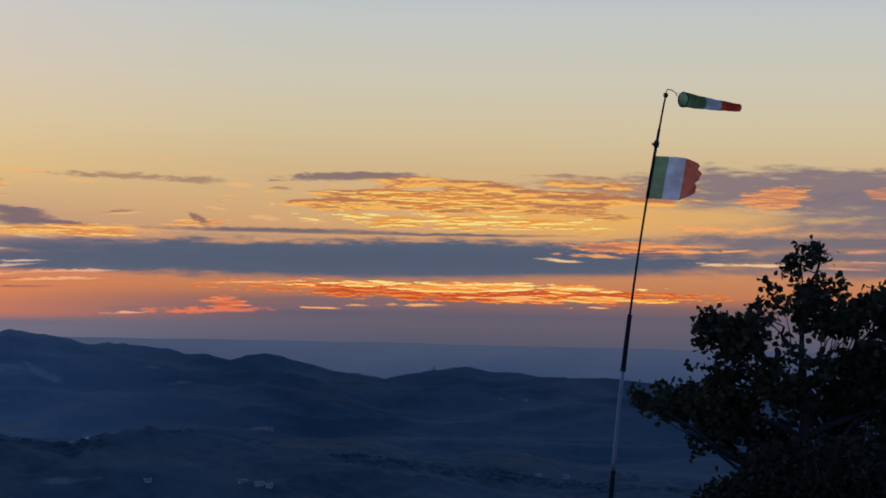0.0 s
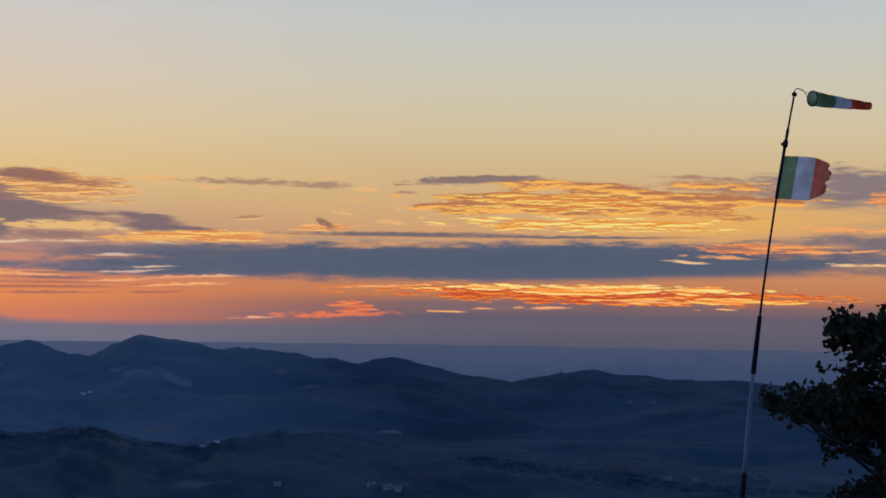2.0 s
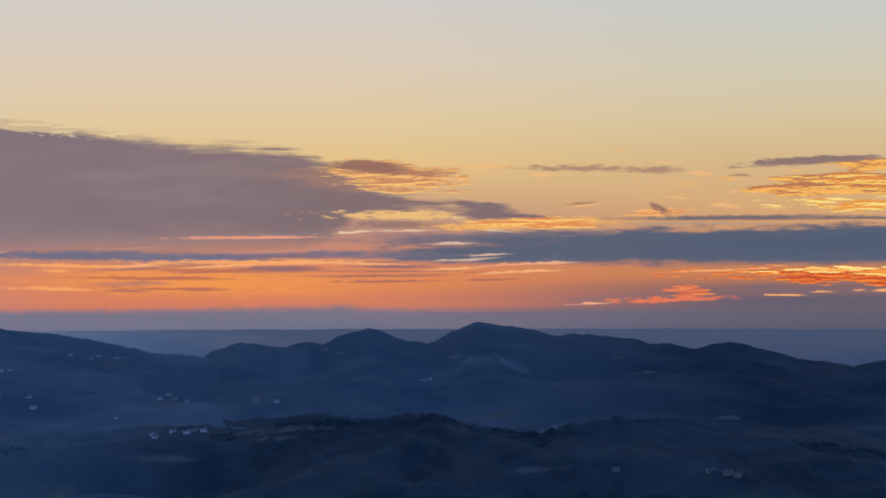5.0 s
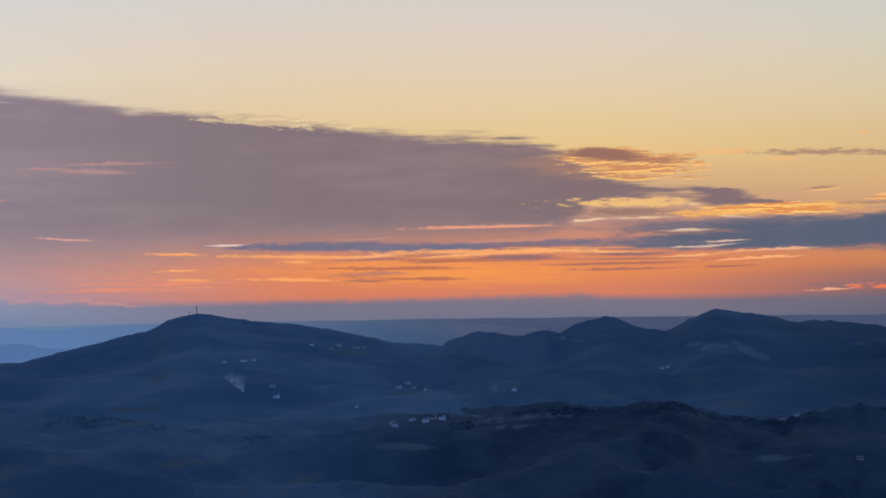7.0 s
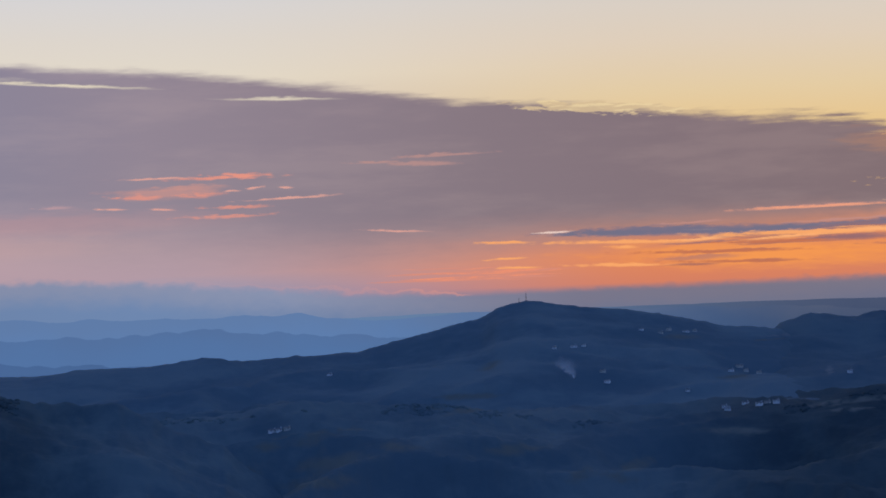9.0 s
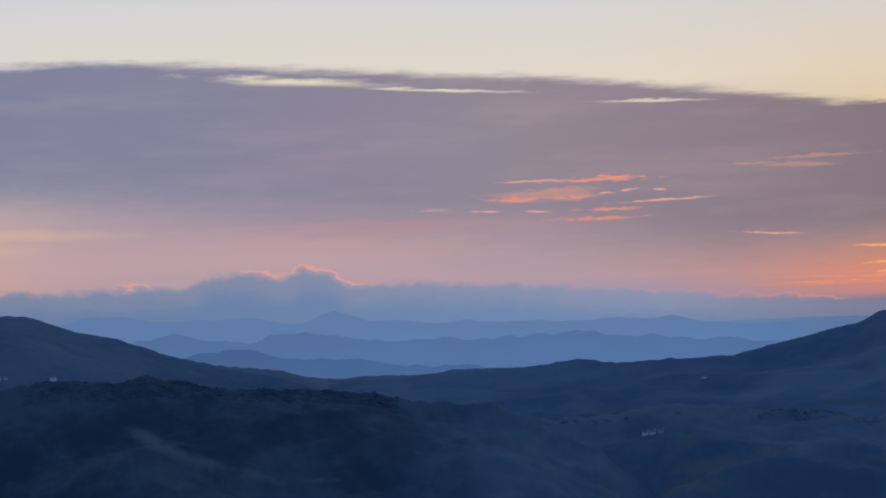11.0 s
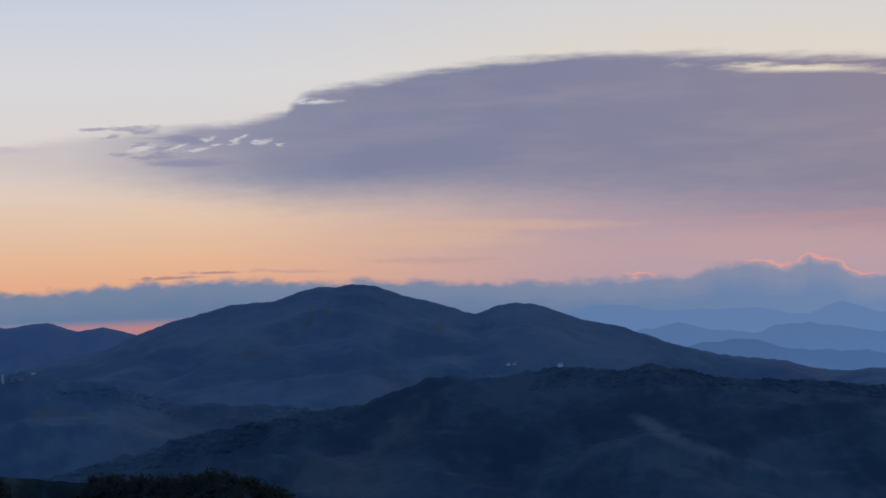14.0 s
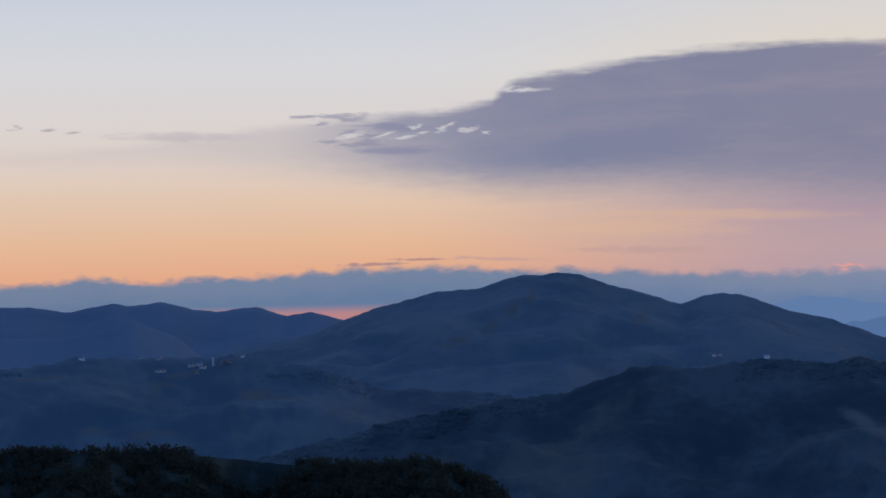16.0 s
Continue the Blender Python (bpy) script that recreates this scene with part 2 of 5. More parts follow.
# the end of the wide bank: rust and gold scraps round its tongue
wisps(lin(164, 126, 112), ((17.35, 2.67, 2.12, 0.559, 0.076),), 0.95, 1.2, 0.8)
shreds(lin(206, 142, 100), lin(252, 196, 120), 15.3, 2.74, 3.55, 0.814, 0.064, 0.33, 1.0, 0.1, filigree)
wisps(lin(150, 108, 98), ((15.99, 2.97, 2.34, 0.254, 0.082),), 0.75, 1.3, 0.95)
wisps(lin(240, 192, 124), ((15.2, 1.48, 2.65, 0.178, 0.002),), 0.75, 1.5, 0.95)
wisps(lin(150, 118, 110), ((15.55, 1.23, 2.24, 0.178, -0.001),), 0.9, 1.0, 0.85)
wisps(lin(128, 108, 114), ((12.69, 1.54, 1.23, 0.229, 0.021), (11.66, 1.45, 1.34, 0.127, 0.012), (12.74, 1.77, 1.07, 0.153, 0.055)), 0.6, 0.8, 0.95)
wisps(lin(246, 180, 100), ((12.95, 1.14, 1.56, 0.153, 0.023), (10.84, 1.26, 2.8, 0.203, -0.008)), 0.85, 1.3, 0.95)
shreds(lin(226, 142, 86), lin(255, 202, 116), 11.36, 1.26, 3.58, 0.305, -0.01, 0.36, 0.95, 0.06, filigree)
wisps(lin(236, 202, 166), ((16.66, 1.0, 0.96, 0.056, -0.073), (15.05, 1.05, 1.17, 0.056, -0.014), (13.59, 1.43, 0.39, 0.051, -0.033), (12.13, 1.0, 0.54, 0.051, 0.076)), 0.85, 0.8, 0.9)
# the long slate band
wisps(lin(112, 108, 124), ((12.03, 0.81, 6.43, 0.254, -0.007),), 0.7, 0.7, 0.9)
wisps(lin(110, 110, 130), ((12.28, 0.29, 6.75, 0.331, -0.001),), 0.7, 0.6, 0.95)
wisps(lin(116, 112, 134), ((24.35, 0.33, 4.14, 0.178, 0.005), (19.17, 0.25, 4.19, 0.153, -0.025)), 0.8, 0.7, 0.9)
wisps(lin(92, 99, 118), ((7.88, 0.56, 9.33, 0.61, -0.024),), 0.55, 0.5, 0.95)
wisps(lin(90, 98, 118), ((0.89, 0.61, 13.39, 0.737, -0.017),), 0.45, 0.5, 1.0, False)
wisps(lin(82, 94, 115), ((1.42, 0.6, 9.62, 0.508, -0.015),), 0.95, 0.6, 0.8)
wisps(lin(104, 100, 112), ((5.12, 1.39, 5.01, 0.107, -0.01), (-0.0, 1.38, 4.83, 0.066, -0.011)), 0.8, 0.35, 0.9)
wisps(lin(176, 154, 134), ((6.97, 1.21, 1.96, 0.066, -0.009), (4.88, 1.22, 2.14, 0.056, -0.004)), 0.9, 0.8, 0.7)
wisps(lin(120, 112, 122), ((-11.13, 1.37, 6.5, 0.305, -0.008), (-12.81, 0.93, 5.21, 0.229, -0.015)), 0.8, 1.0, 0.9)
wisps(lin(116, 108, 120), ((-12.73, 0.49, 5.31, 0.28, -0.017),), 0.9, 0.8, 0.85)
wisps(lin(226, 190, 166), ((13.72, 0.64, 1.02, 0.051, -0.015), (13.33, 0.16, 1.5, 0.056, -0.04), (10.84, 0.03, 1.29, 0.056, -0.037), (23.09, 0.27, 0.72, 0.051, 0.01), (12.64, 0.3, 0.97, 0.051, -0.015)), 0.85, 0.6, 0.9)
wisps(lin(194, 142, 134), ((19.94, 0.85, 3.03, 0.076, -0.017), (18.85, 0.41, 2.94, 0.056, -0.023), (23.5, 0.52, 1.22, 0.051, -0.032)), 0.9, 0.6, 0.8)
# orange scraps torn over the slate band
shreds(lin(226, 134, 84), lin(252, 168, 98), -5.66, 1.1, 3.43, 0.305, -0.014, 0.36, 0.95, 0.08, filigree)
wisps(lin(252, 172, 104), ((-4.52, 0.83, 1.34, 0.066, 0.027), (-7.47, 1.0, 0.87, 0.076, -0.02), (-8.65, 1.03, 0.86, 0.051, -0.082), (-7.82, 1.7, 1.21, 0.127, 0.017), (-9.55, 1.72, 1.25, 0.102, -0.085)), 0.85, 1.2, 0.9)
wisps(lin(150, 108, 104), ((-4.73, 1.08, 1.28, 0.076, 0.012), (-6.36, 0.91, 1.17, 0.064, -0.048)), 0.85, 1.0, 0.9)
wisps(lin(255, 206, 150), ((-3.66, 0.66, 0.75, 0.061, 0.035), (-8.14, 0.64, 0.67, 0.066, 0.01), (-9.73, 0.64, 1.46, 0.076, 0.015)), 0.85, 1.0, 0.9)
wisps(lin(224, 156, 122), ((-12.54, 1.1, 0.92, 0.061, -0.053), (-12.87, 0.78, 1.12, 0.051, -0.001), (-12.14, 0.57, 1.23, 0.056, 0.013)), 0.85, 0.9, 0.85)
# the burning strip below it
streak(lin(196, 104, 66), -2.6, -0.36, 7.6, 0.26, 0.02, 0.95, 1.4, 0.8)
wisps(lin(132, 106, 112), ((2.95, -0.74, 4.07, 0.254, -0.011),), 0.8, 0.8, 0.9)
shreds(lin(200, 84, 52), lin(255, 140, 58), -1.4, -0.36, 12.0, 0.44, 0.01, 0.33, 1.0, 0.06, filigree)
shreds(lin(255, 152, 64), lin(255, 236, 150), -1.0, -0.2, 9.5, 0.26, 0.0, 0.39, 1.0, 0.045, filigree)
shreds(lin(255, 150, 70), lin(255, 206, 110), -5.0, -0.5, 7.0, 0.24, 0.0, 0.41, 1.0, 0.06, filigree)
wisps(lin(255, 178, 116), ((5.61, -0.18, 1.9, 0.041, -0.045), (3.72, -0.93, 0.86, 0.038, 0.029), (2.67, -0.83, 0.61, 0.036, -0.004), (0.68, -0.79, 1.02, 0.061, -0.012), (-2.48, -0.56, 1.26, 0.056, 0.003), (-3.81, -0.77, 0.18, 0.041, 0.035), (-4.81, -0.75, 0.37, 0.043, 0.005)), 0.85, 1.2, 0.95)
shreds(lin(214, 108, 76), lin(242, 140, 92), 6.5, -0.84, 1.05, 0.305, 0.064, 0.3, 0.95, 0.1, filigree)
wisps(lin(146, 112, 112), ((9.15, -1.06, 1.36, 0.102, -0.035),), 0.8, 0.8, 0.9)
wisps(lin(238, 124, 86), ((7.16, -1.08, 2.38, 0.102, -0.034),), 0.85, 1.6, 0.95)
wisps(lin(252, 178, 140), ((9.48, -1.19, 0.84, 0.051, -0.057),), 0.85, 0.8, 0.9)
wisps(lin(196, 112, 88), ((12.52, -0.46, 1.28, 0.061, -0.013), (11.75, -0.25, 1.03, 0.076, -0.063), (12.9, -0.23, 0.82, 0.051, -0.022)), 0.85, 0.8, 0.9)
wisps(lin(246, 170, 126), ((11.58, 0.0, 2.27, 0.056, -0.032), (10.93, -0.2, 0.83, 0.051, -0.048)), 0.85, 0.7, 0.85)
# the orange gap under the wide bank
streak(lin(232, 142, 86), 17.0, -0.5, 8.0, 0.6, 0.0, 0.95, 0.6, 0.6)
wisps(lin(246, 154, 82), ((21.54, -0.51, 6.05, 0.61, 0.026),), 0.95, 0.8, 0.9)
shreds(lin(150, 108, 108), lin(170, 112, 104), 19.0, 0.0, 11.0, 0.62, 0.0, 0.45, 0.6, 0.1, threads)
shreds(lin(246, 158, 96), lin(255, 184, 112), 19.0, 0.02, 10.0, 0.45, 0.0, 0.55, 0.7, 0.07, threads_lit)
wisps(lin(252, 178, 120), ((18.34, 0.08, 2.53, 0.092, -0.004), (23.25, -0.0, 1.12, 0.066, -0.041), (20.44, -0.03, 1.56, 0.061, -0.051), (15.98, 0.02, 1.49, 0.066, 0.046), (11.61, -0.23, 1.61, 0.061, -0.05), (14.01, -0.14, 1.82, 0.061, -0.051)), 0.85, 0.7, 0.95)
wisps(lin(146, 106, 112), ((18.94, -0.1, 1.68, 0.127, -0.01), (15.47, -0.05, 1.71, 0.066, 0.015), (23.25, -0.1, 1.53, 0.061, -0.017)), 0.8, 0.7, 0.9)
wisps(lin(172, 110, 96), ((21.03, -0.2, 1.66, 0.066, -0.029), (22.46, -0.39, 2.52, 0.061, -0.002), (21.48, -0.72, 1.29, 0.061, 0.015), (23.57, -0.75, 1.12, 0.066, -0.01), (15.97, -0.33, 3.4, 0.061, -0.006), (15.72, -0.51, 2.24, 0.061, -0.012), (12.64, -0.47, 1.29, 0.051, -0.012), (15.12, -0.19, 2.13, 0.051, -0.008)), 0.85, 0.7, 0.9)
wisps(lin(190, 126, 106), ((23.37, -0.54, 1.78, 0.114, -0.002),), 0.85, 0.7, 0.85)
wisps(lin(114, 112, 134), ((22.14, 0.22, 3.98, 0.229, 0.018), (25.68, 0.26, 3.41, 0.127, 0.026)), 0.8, 0.7, 0.95)
wisps(lin(240, 210, 198), ((27.72, 0.38, 0.75, 0.046, -0.002),), 0.85, 0.5, 0.9)
wisps(lin(252, 170, 106), ((25.6, -0.01, 3.19, 0.092, 0.024), (20.43, 0.07, 3.89, 0.112, 0.014), (29.19, 0.12, 1.08, 0.066, 0.001), (29.12, -0.4, 0.75, 0.051, -0.017), (28.83, -0.68, 0.91, 0.056, 0.017), (25.64, -0.18, 0.59, 0.066, 0.022), (25.71, -0.7, 2.13, 0.061, 0.02)), 0.85, 0.9, 0.9)
wisps(lin(196, 116, 84), ((22.74, -0.4, 3.47, 0.071, 0.016), (22.24, -0.71, 2.83, 0.061, 0.028), (21.22, -0.17, 2.82, 0.061, 0.018)), 0.85, 0.9, 0.9)
wisps(lin(240, 162, 130), ((19.77, 0.84, 3.1, 0.056, -0.007),), 0.85, 0.6, 0.9)
# rosy streaks in the bank
wisps(lin(206, 148, 138), ((39.38, 1.99, 2.21, 0.254, 0.012), (38.7, 2.15, 1.38, 0.127, -0.01)), 0.95, 1.2, 0.6)
wisps(lin(234, 150, 130), ((37.67, 2.43, 2.02, 0.092, 0.004), (37.12, 2.46, 1.22, 0.127, -0.007), (40.23, 1.89, 1.05, 0.107, 0.006), (38.33, 1.91, 0.79, 0.092, -0.017), (37.63, 1.24, 1.59, 0.076, -0.008), (37.11, 1.51, 1.17, 0.066, 0.011)), 0.95, 1.5, 0.7)
wisps(lin(228, 166, 152), ((39.74, 2.46, 1.42, 0.056, -0.003), (37.43, 2.01, 0.32, 0.046, -0.03), (36.79, 2.09, 0.48, 0.041, -0.14), (35.74, 2.06, 0.31, 0.046, 0.073), (35.61, 1.73, 1.77, 0.051, -0.04), (39.55, 1.5, 0.55, 0.041, 0.057), (40.99, 1.58, 0.52, 0.041, 0.036), (32.52, 0.61, 1.29, 0.046, 0.049)), 0.85, 0.8, 0.85)
wisps(lin(184, 142, 138), ((31.62, 2.64, 1.34, 0.102, 0.048), (33.17, 2.74, 1.02, 0.051, 0.007), (31.05, 2.86, 1.94, 0.066, -0.009)), 0.85, 1.0, 0.8)
wisps(lin(200, 158, 162), ((42.73, 1.69, 0.72, 0.076, 0.021),), 0.9, 0.8, 0.6)
shreds(lin(214, 140, 122), lin(240, 146, 112), 30.0, -0.85, 7.0, 0.45, 0.0, 0.47, 0.8, 0.1, threads_lit)
streak(lin(192, 146, 148), 44.0, 1.2, 9.0, 0.5, 0.0, 0.95, 1.0, 0.35)
streak(lin(196, 160, 158), 46.0, 0.6, 8.0, 0.6, 0.0, 0.95, 0.8, 0.4)
# pale slits along the top of the bank
streak(CREAM, 46.8, 5.72, 3.8, 0.2, 0.07, 0.95, 1.3, 0.9)
streak(CREAM, 42.2, 5.3, 3.4, 0.08, 0.055, 0.95, 1.3, 0.85)
streak(CREAM, 36.0, 4.74, 2.4, 0.07, 0.04, 0.95, 1.3, 0.8)
shreds(lin(214, 188, 150), lin(234, 210, 164), 26.0, 4.08, 4.6, 0.3, 0.075, 0.36, 0.85, 0.12, speck)
# flecks and gaps at the thin southern end of the bank
wisps(lin(138, 138, 162), ((68.11, 4.6, 0.59, 0.066, -0.019), (66.99, 4.62, 1.02, 0.114, -0.023), (67.6, 4.39, 0.38, 0.076, -0.152), (66.61, 4.52, 0.65, 0.127, -0.064), (66.79, 4.13, 0.43, 0.081, -0.154), (66.02, 4.03, 0.54, 0.107, -0.139), (67.35, 3.85, 0.48, 0.076, -0.025), (66.32, 3.81, 1.02, 0.127, -0.053)), 0.9, 1.2, 0.65)
wisps(lin(136, 138, 164), ((65.41, 4.27, 1.4, 0.229, 0.059), (65.34, 3.6, 1.72, 0.254, 0.003)), 0.9, 1.0, 0.8)
wisps(lin(222, 217, 218), ((64.69, 4.24, 0.24, 0.114, -0.382), (63.88, 4.18, 0.22, 0.14, -0.566), (63.63, 4.31, 0.22, 0.076, -0.273), (63.05, 4.14, 0.35, 0.127, -0.285), (65.01, 3.94, 0.51, 0.061, -0.126), (65.62, 4.06, 0.41, 0.086, -0.24), (64.47, 4.06, 0.26, 0.056, -0.102), (66.7, 4.0, 0.54, 0.092, -0.199), (62.49, 4.04, 0.15, 0.066, -0.258)), 0.9, 1.2, 0.55)
wisps(lin(212, 208, 212), ((61.6, 5.3, 1.08, 0.112, -0.013),), 0.9, 1.0, 0.85)
wisps(lin(184, 176, 184), ((71.81, 4.05, 2.96, 0.203, -0.012),), 0.95, 1.2, 0.6)
wisps(lin(150, 144, 156), ((75.69, 4.31, 0.25, 0.076, -0.077), (75.0, 4.23, 0.21, 0.066, -0.092), (76.66, 4.38, 0.23, 0.076, -0.086)), 0.9, 1.4, 0.6)
# thin bars over the low bank in the south, and the yellow gap behind
wisps(lin(170, 132, 132), ((66.1, 0.09, 1.5, 0.061, -0.013), (64.64, 0.22, 1.18, 0.056, 0.005)), 0.85, 0.9, 0.85)
wisps(lin(188, 156, 154), ((62.32, 0.19, 2.15, 0.086, 0.038), (57.7, 0.35, 3.18, 0.178, 0.037)), 0.95, 1.0, 0.6)
wisps(lin(222, 182, 150), ((58.04, 1.07, 3.88, 0.458, 0.019), (55.86, 1.36, 5.39, 0.229, 0.023)), 0.95, 0.8, 0.4)

# the low bank that lies on the horizon, mauve in the west and slate blue towards the south
heap = W.noise(W.vec(AZ, W.math("MULTIPLY", EL, 1.6), 71.0), 1.1, 3.0, 0.5)
lump = W.noise(W.vec(AZ, W.math("MULTIPLY", EL, 2.0), 19.0), 2.6, 3.0, 0.5)
low_top = W.curve(AZ, -15, 85, -2, 1, [(-15, -0.95), (2, -1.0), (10, -1.2), (13, -1.45), (17, -1.12), (24, -1.3), (31, -1.36), (37, -0.88), (40, -0.6), (43.5, -0.34), (45.3, -0.45), (45.9, 0.0), (46.7, 0.16), (47.3, -0.18), (48.2, 0.08), (49.4, 0.08), (50.2, -0.25), (55, -0.3), (58, -0.16), (62, 0.0), (65.5, 0.12), (69, -0.05), (73, -0.18), (74.4, -0.02), (77, -0.22), (85, -0.3)])
bumps = W.math("ADD", EL, W.math("MULTIPLY", W.math("SUBTRACT", W.math("MULTIPLY_ADD", lump, 0.4, W.math("MULTIPLY", heap, 0.6)), 0.5), W.curve(AZ, -15, 85, 0, 1, [(0, 0.35), (12, 0.55), (26, 0.6), (34, 0.72), (85, 0.8)])))
over = W.math("SUBTRACT", low_top, bumps)
low_mask = W.math("MULTIPLY", W.step(over, -0.02, W.curve(AZ, -15, 85, 0, 1, [(8, 0.35), (26, 0.25), (40, 0.3), (85, 0.28)])), W.curve(AZ, -15, 85, 0, 1, [(8, 0.55), (20, 0.9), (60, 1.0)]))
low_mask = W.math("MULTIPLY", low_mask, W.math("MAXIMUM", W.step(EL, -1.5, -1.05), W.step(AZ, 68, 58)))
low_colour = W.ramp(AZ, -15, 85, [(0, lin(112, 100, 112)), (15, lin(121, 116, 132)), (27, lin(120, 118, 138)), (36, lin(136, 146, 174)), (46, lin(130, 140, 168)), (60, lin(116, 132, 160)), (80, lin(114, 130, 157))])
low_colour = W.mix(W.math("MULTIPLY", W.step(over, 0.25, 1.1), 0.75), low_colour, W.ramp(AZ, -15, 85, [(0, lin(96, 94, 112)), (15, lin(104, 108, 132)), (27, lin(104, 116, 146)), (40, lin(100, 132, 176)), (55, lin(94, 121, 160)), (80, lin(96, 119, 152))]))
sky = W.mix(low_mask, sky, low_colour)
rim = W.math("MULTIPLY", W.step(over, -0.04, 0.01), W.step(over, 0.09, 0.03))
rim_where = W.ramp(AZ, 30, 60, [(30.2, 0.0), (30.6, 0.3), (33, 0.12), (37, 0.05), (44.6, 0.0), (45.2, 0.6), (46.8, 0.55), (47.2, 0.1), (47.6, 0.55), (48.4, 0.4), (48.9, 0.0), (51.2, 0.0), (51.8, 0.6), (52.4, 0.0)])
sky = W.mix(W.math("MULTIPLY", rim, rim_where), sky, lin(250, 160, 132))

# overhead and to the east the sky is plain evening blue
atmosphere = W.add("ShaderNodeTexSky", sky_type="NISHITA", sun_disc=False, sun_elevation=radians(1.0), sun_rotation=0.0, altitude=500)
dome = W.ramp(EL, -10, 90, [(-10, (0.01, 0.02, 0.05, 1)), (0, (0.12, 0.22, 0.52, 1)), (20, (0.08, 0.2, 0.58, 1)), (90, (0.05, 0.16, 0.58, 1))])
dome = W.mix(1.0, dome, W.mix(1.0, atmosphere.outputs[0], (0.06, 0.06, 0.06, 1), "MULTIPLY"), "ADD")
away = W.math("MAXIMUM", W.step(EL, 9.0, 36), W.math("MAXIMUM", W.step(AZ, 84, 120), W.step(AZ, -20, -60)))
sky = W.mix(away, sky, dome)
background = W.add("ShaderNodeBackground")
W.put(background.inputs[0], sky)
background.inputs[1].default_value = 0.81
W.put(W.add("ShaderNodeOutputWorld").inputs[0], background.outputs[0])


# ---- materials ----
def material(name, build):
    m = bpy.data.materials.new(name)
    m.use_nodes = True
    m.node_tree.nodes.clear()
    n = Nodes(m.node_tree)
    n.put(n.add("ShaderNodeOutputMaterial").inputs[0], build(n))
    return m


def shiny(n, colour, rough=0.8, bump=None, depth=0.1, metal=0.0, specular=0.3):
    p = n.add("ShaderNodeBsdfPrincipled")
    n.put(p.inputs["Base Color"], colour)
    p.inputs["Roughness"].default_value, p.inputs["Metallic"].default_value, p.inputs["Specular IOR Level"].default_value = rough, metal, specular
    if bump is not None:
        b = n.add("ShaderNodeBump")
        b.inputs["Distance"].default_value = depth
        n.put(b.inputs["Height"], bump)
        n.put(p.inputs["Normal"], b.outputs[0])
    return p.outputs[0]


def land(dark, light, rough_size, patch_size, meadow=None, share=0.62, bump=4.0, basin=True):
    """Wooded country: crowns at one scale, stands of trees at others, clearings and bare stony ground."""
    def build(n):
        at = n.add("ShaderNodeNewGeometry").outputs["Position"]
        crowns = n.noise(at, 1 / rough_size, 4.0, 0.6)
        # the stands run down the slopes of the basin round the hilltop, so they are long from crest to foot
        xyz = n.add("ShaderNodeSeparateXYZ")
        n.put(xyz.inputs[0], at)
        x, y = xyz.outputs[0], xyz.outputs[1]
        far = n.math("SQRT", n.math("MULTIPLY_ADD", x, x, n.math("MULTIPLY", y, y)))
        down = n.vec(n.math("MULTIPLY", n.math("ARCTAN2", x, y), 1700.0), n.math("MULTIPLY", far, 0.62), n.math("MULTIPLY", xyz.outputs[2], 1.6))
        down = down if basin else at
        stands = n.noise(down, 1 / patch_size, 5.0, 0.55)
        copses = n.noise(down, 3.4 / patch_size, 4.0, 0.6)
        mixed = n.math("MULTIPLY_ADD", stands, 0.8, n.math("MULTIPLY_ADD", copses, 0.42, n.math("MULTIPLY", crowns, 0.18)))
        colour = n.mix(n.step(mixed, 0.57, 0.79), dark, light)
        if meadow:
            fields = n.noise(down, 0.7 / patch_size, 6.0, 0.6)
            colour = n.mix(n.math("MULTIPLY", n.step(fields, share, share + 0.1), 0.8), colour, meadow)
        # pale bluish mix: fields, and valley haze put into the base colour
        field_haze = n.add("ShaderNodeAttribute")
        field_haze.attribute_name = "field_haze"
        woods = n.step(n.math("MULTIPLY_ADD", copses, 0.35, n.math("MULTIPLY", stands, 0.65)), 0.43, 0.58)
        colour = n.mix(field_haze.outputs["Fac"], colour, n.mix(0.68, colour, n.mix(woods, (0.106, 0.144, 0.155, 1), (0.154, 0.186, 0.18, 1))))
        for key, bare, size, torn_by in (("clearing", (0.142, 0.136, 0.11, 1), 0.03, 1.9), ("scree", (0.18, 0.178, 0.17, 1), 0.06, 2.4)):
            mark = n.add("ShaderNodeAttribute")
            mark.attribute_name = key
            torn = n.math("ADD", mark.outputs["Fac"], n.math("MULTIPLY", n.math("SUBTRACT", n.noise(down, size, 6.0, 0.65), 0.5), torn_by))
            colour = n.mix(n.math("MULTIPLY", n.step(torn, 0.15, 1.05), n.step(mark.outputs["Fac"], 0.0, 0.5)), colour, bare)
        return shiny(n, colour, 0.95, crowns, bump, specular=0.05)
    return build


FOREST = material("oak_wood", land((0.038, 0.056, 0.059, 1), (0.078, 0.098, 0.092, 1), 14, 130, (0.112, 0.11, 0.086, 1), 0.57, 0.8))
# the two dark copies serve the western hills, with less haze painted in
DARK_FOREST = material("dark_oak_wood", land((0.03, 0.046, 0.051, 1), (0.056, 0.074, 0.074, 1), 14, 130, (0.082, 0.086, 0.076, 1), 0.57, 0.8))
DARK_RIDGE = material("dark_ridge_wood", land((0.032, 0.05, 0.058, 1), (0.054, 0.074, 0.082, 1), 16, 190, (0.074, 0.09, 0.09, 1), 0.6, 0.5))
HOLM_WOOD = material("holm_oak_wood", land((0.02, 0.027, 0.021, 1), (0.046, 0.054, 0.038, 1), 5, 40, bump=1.0))
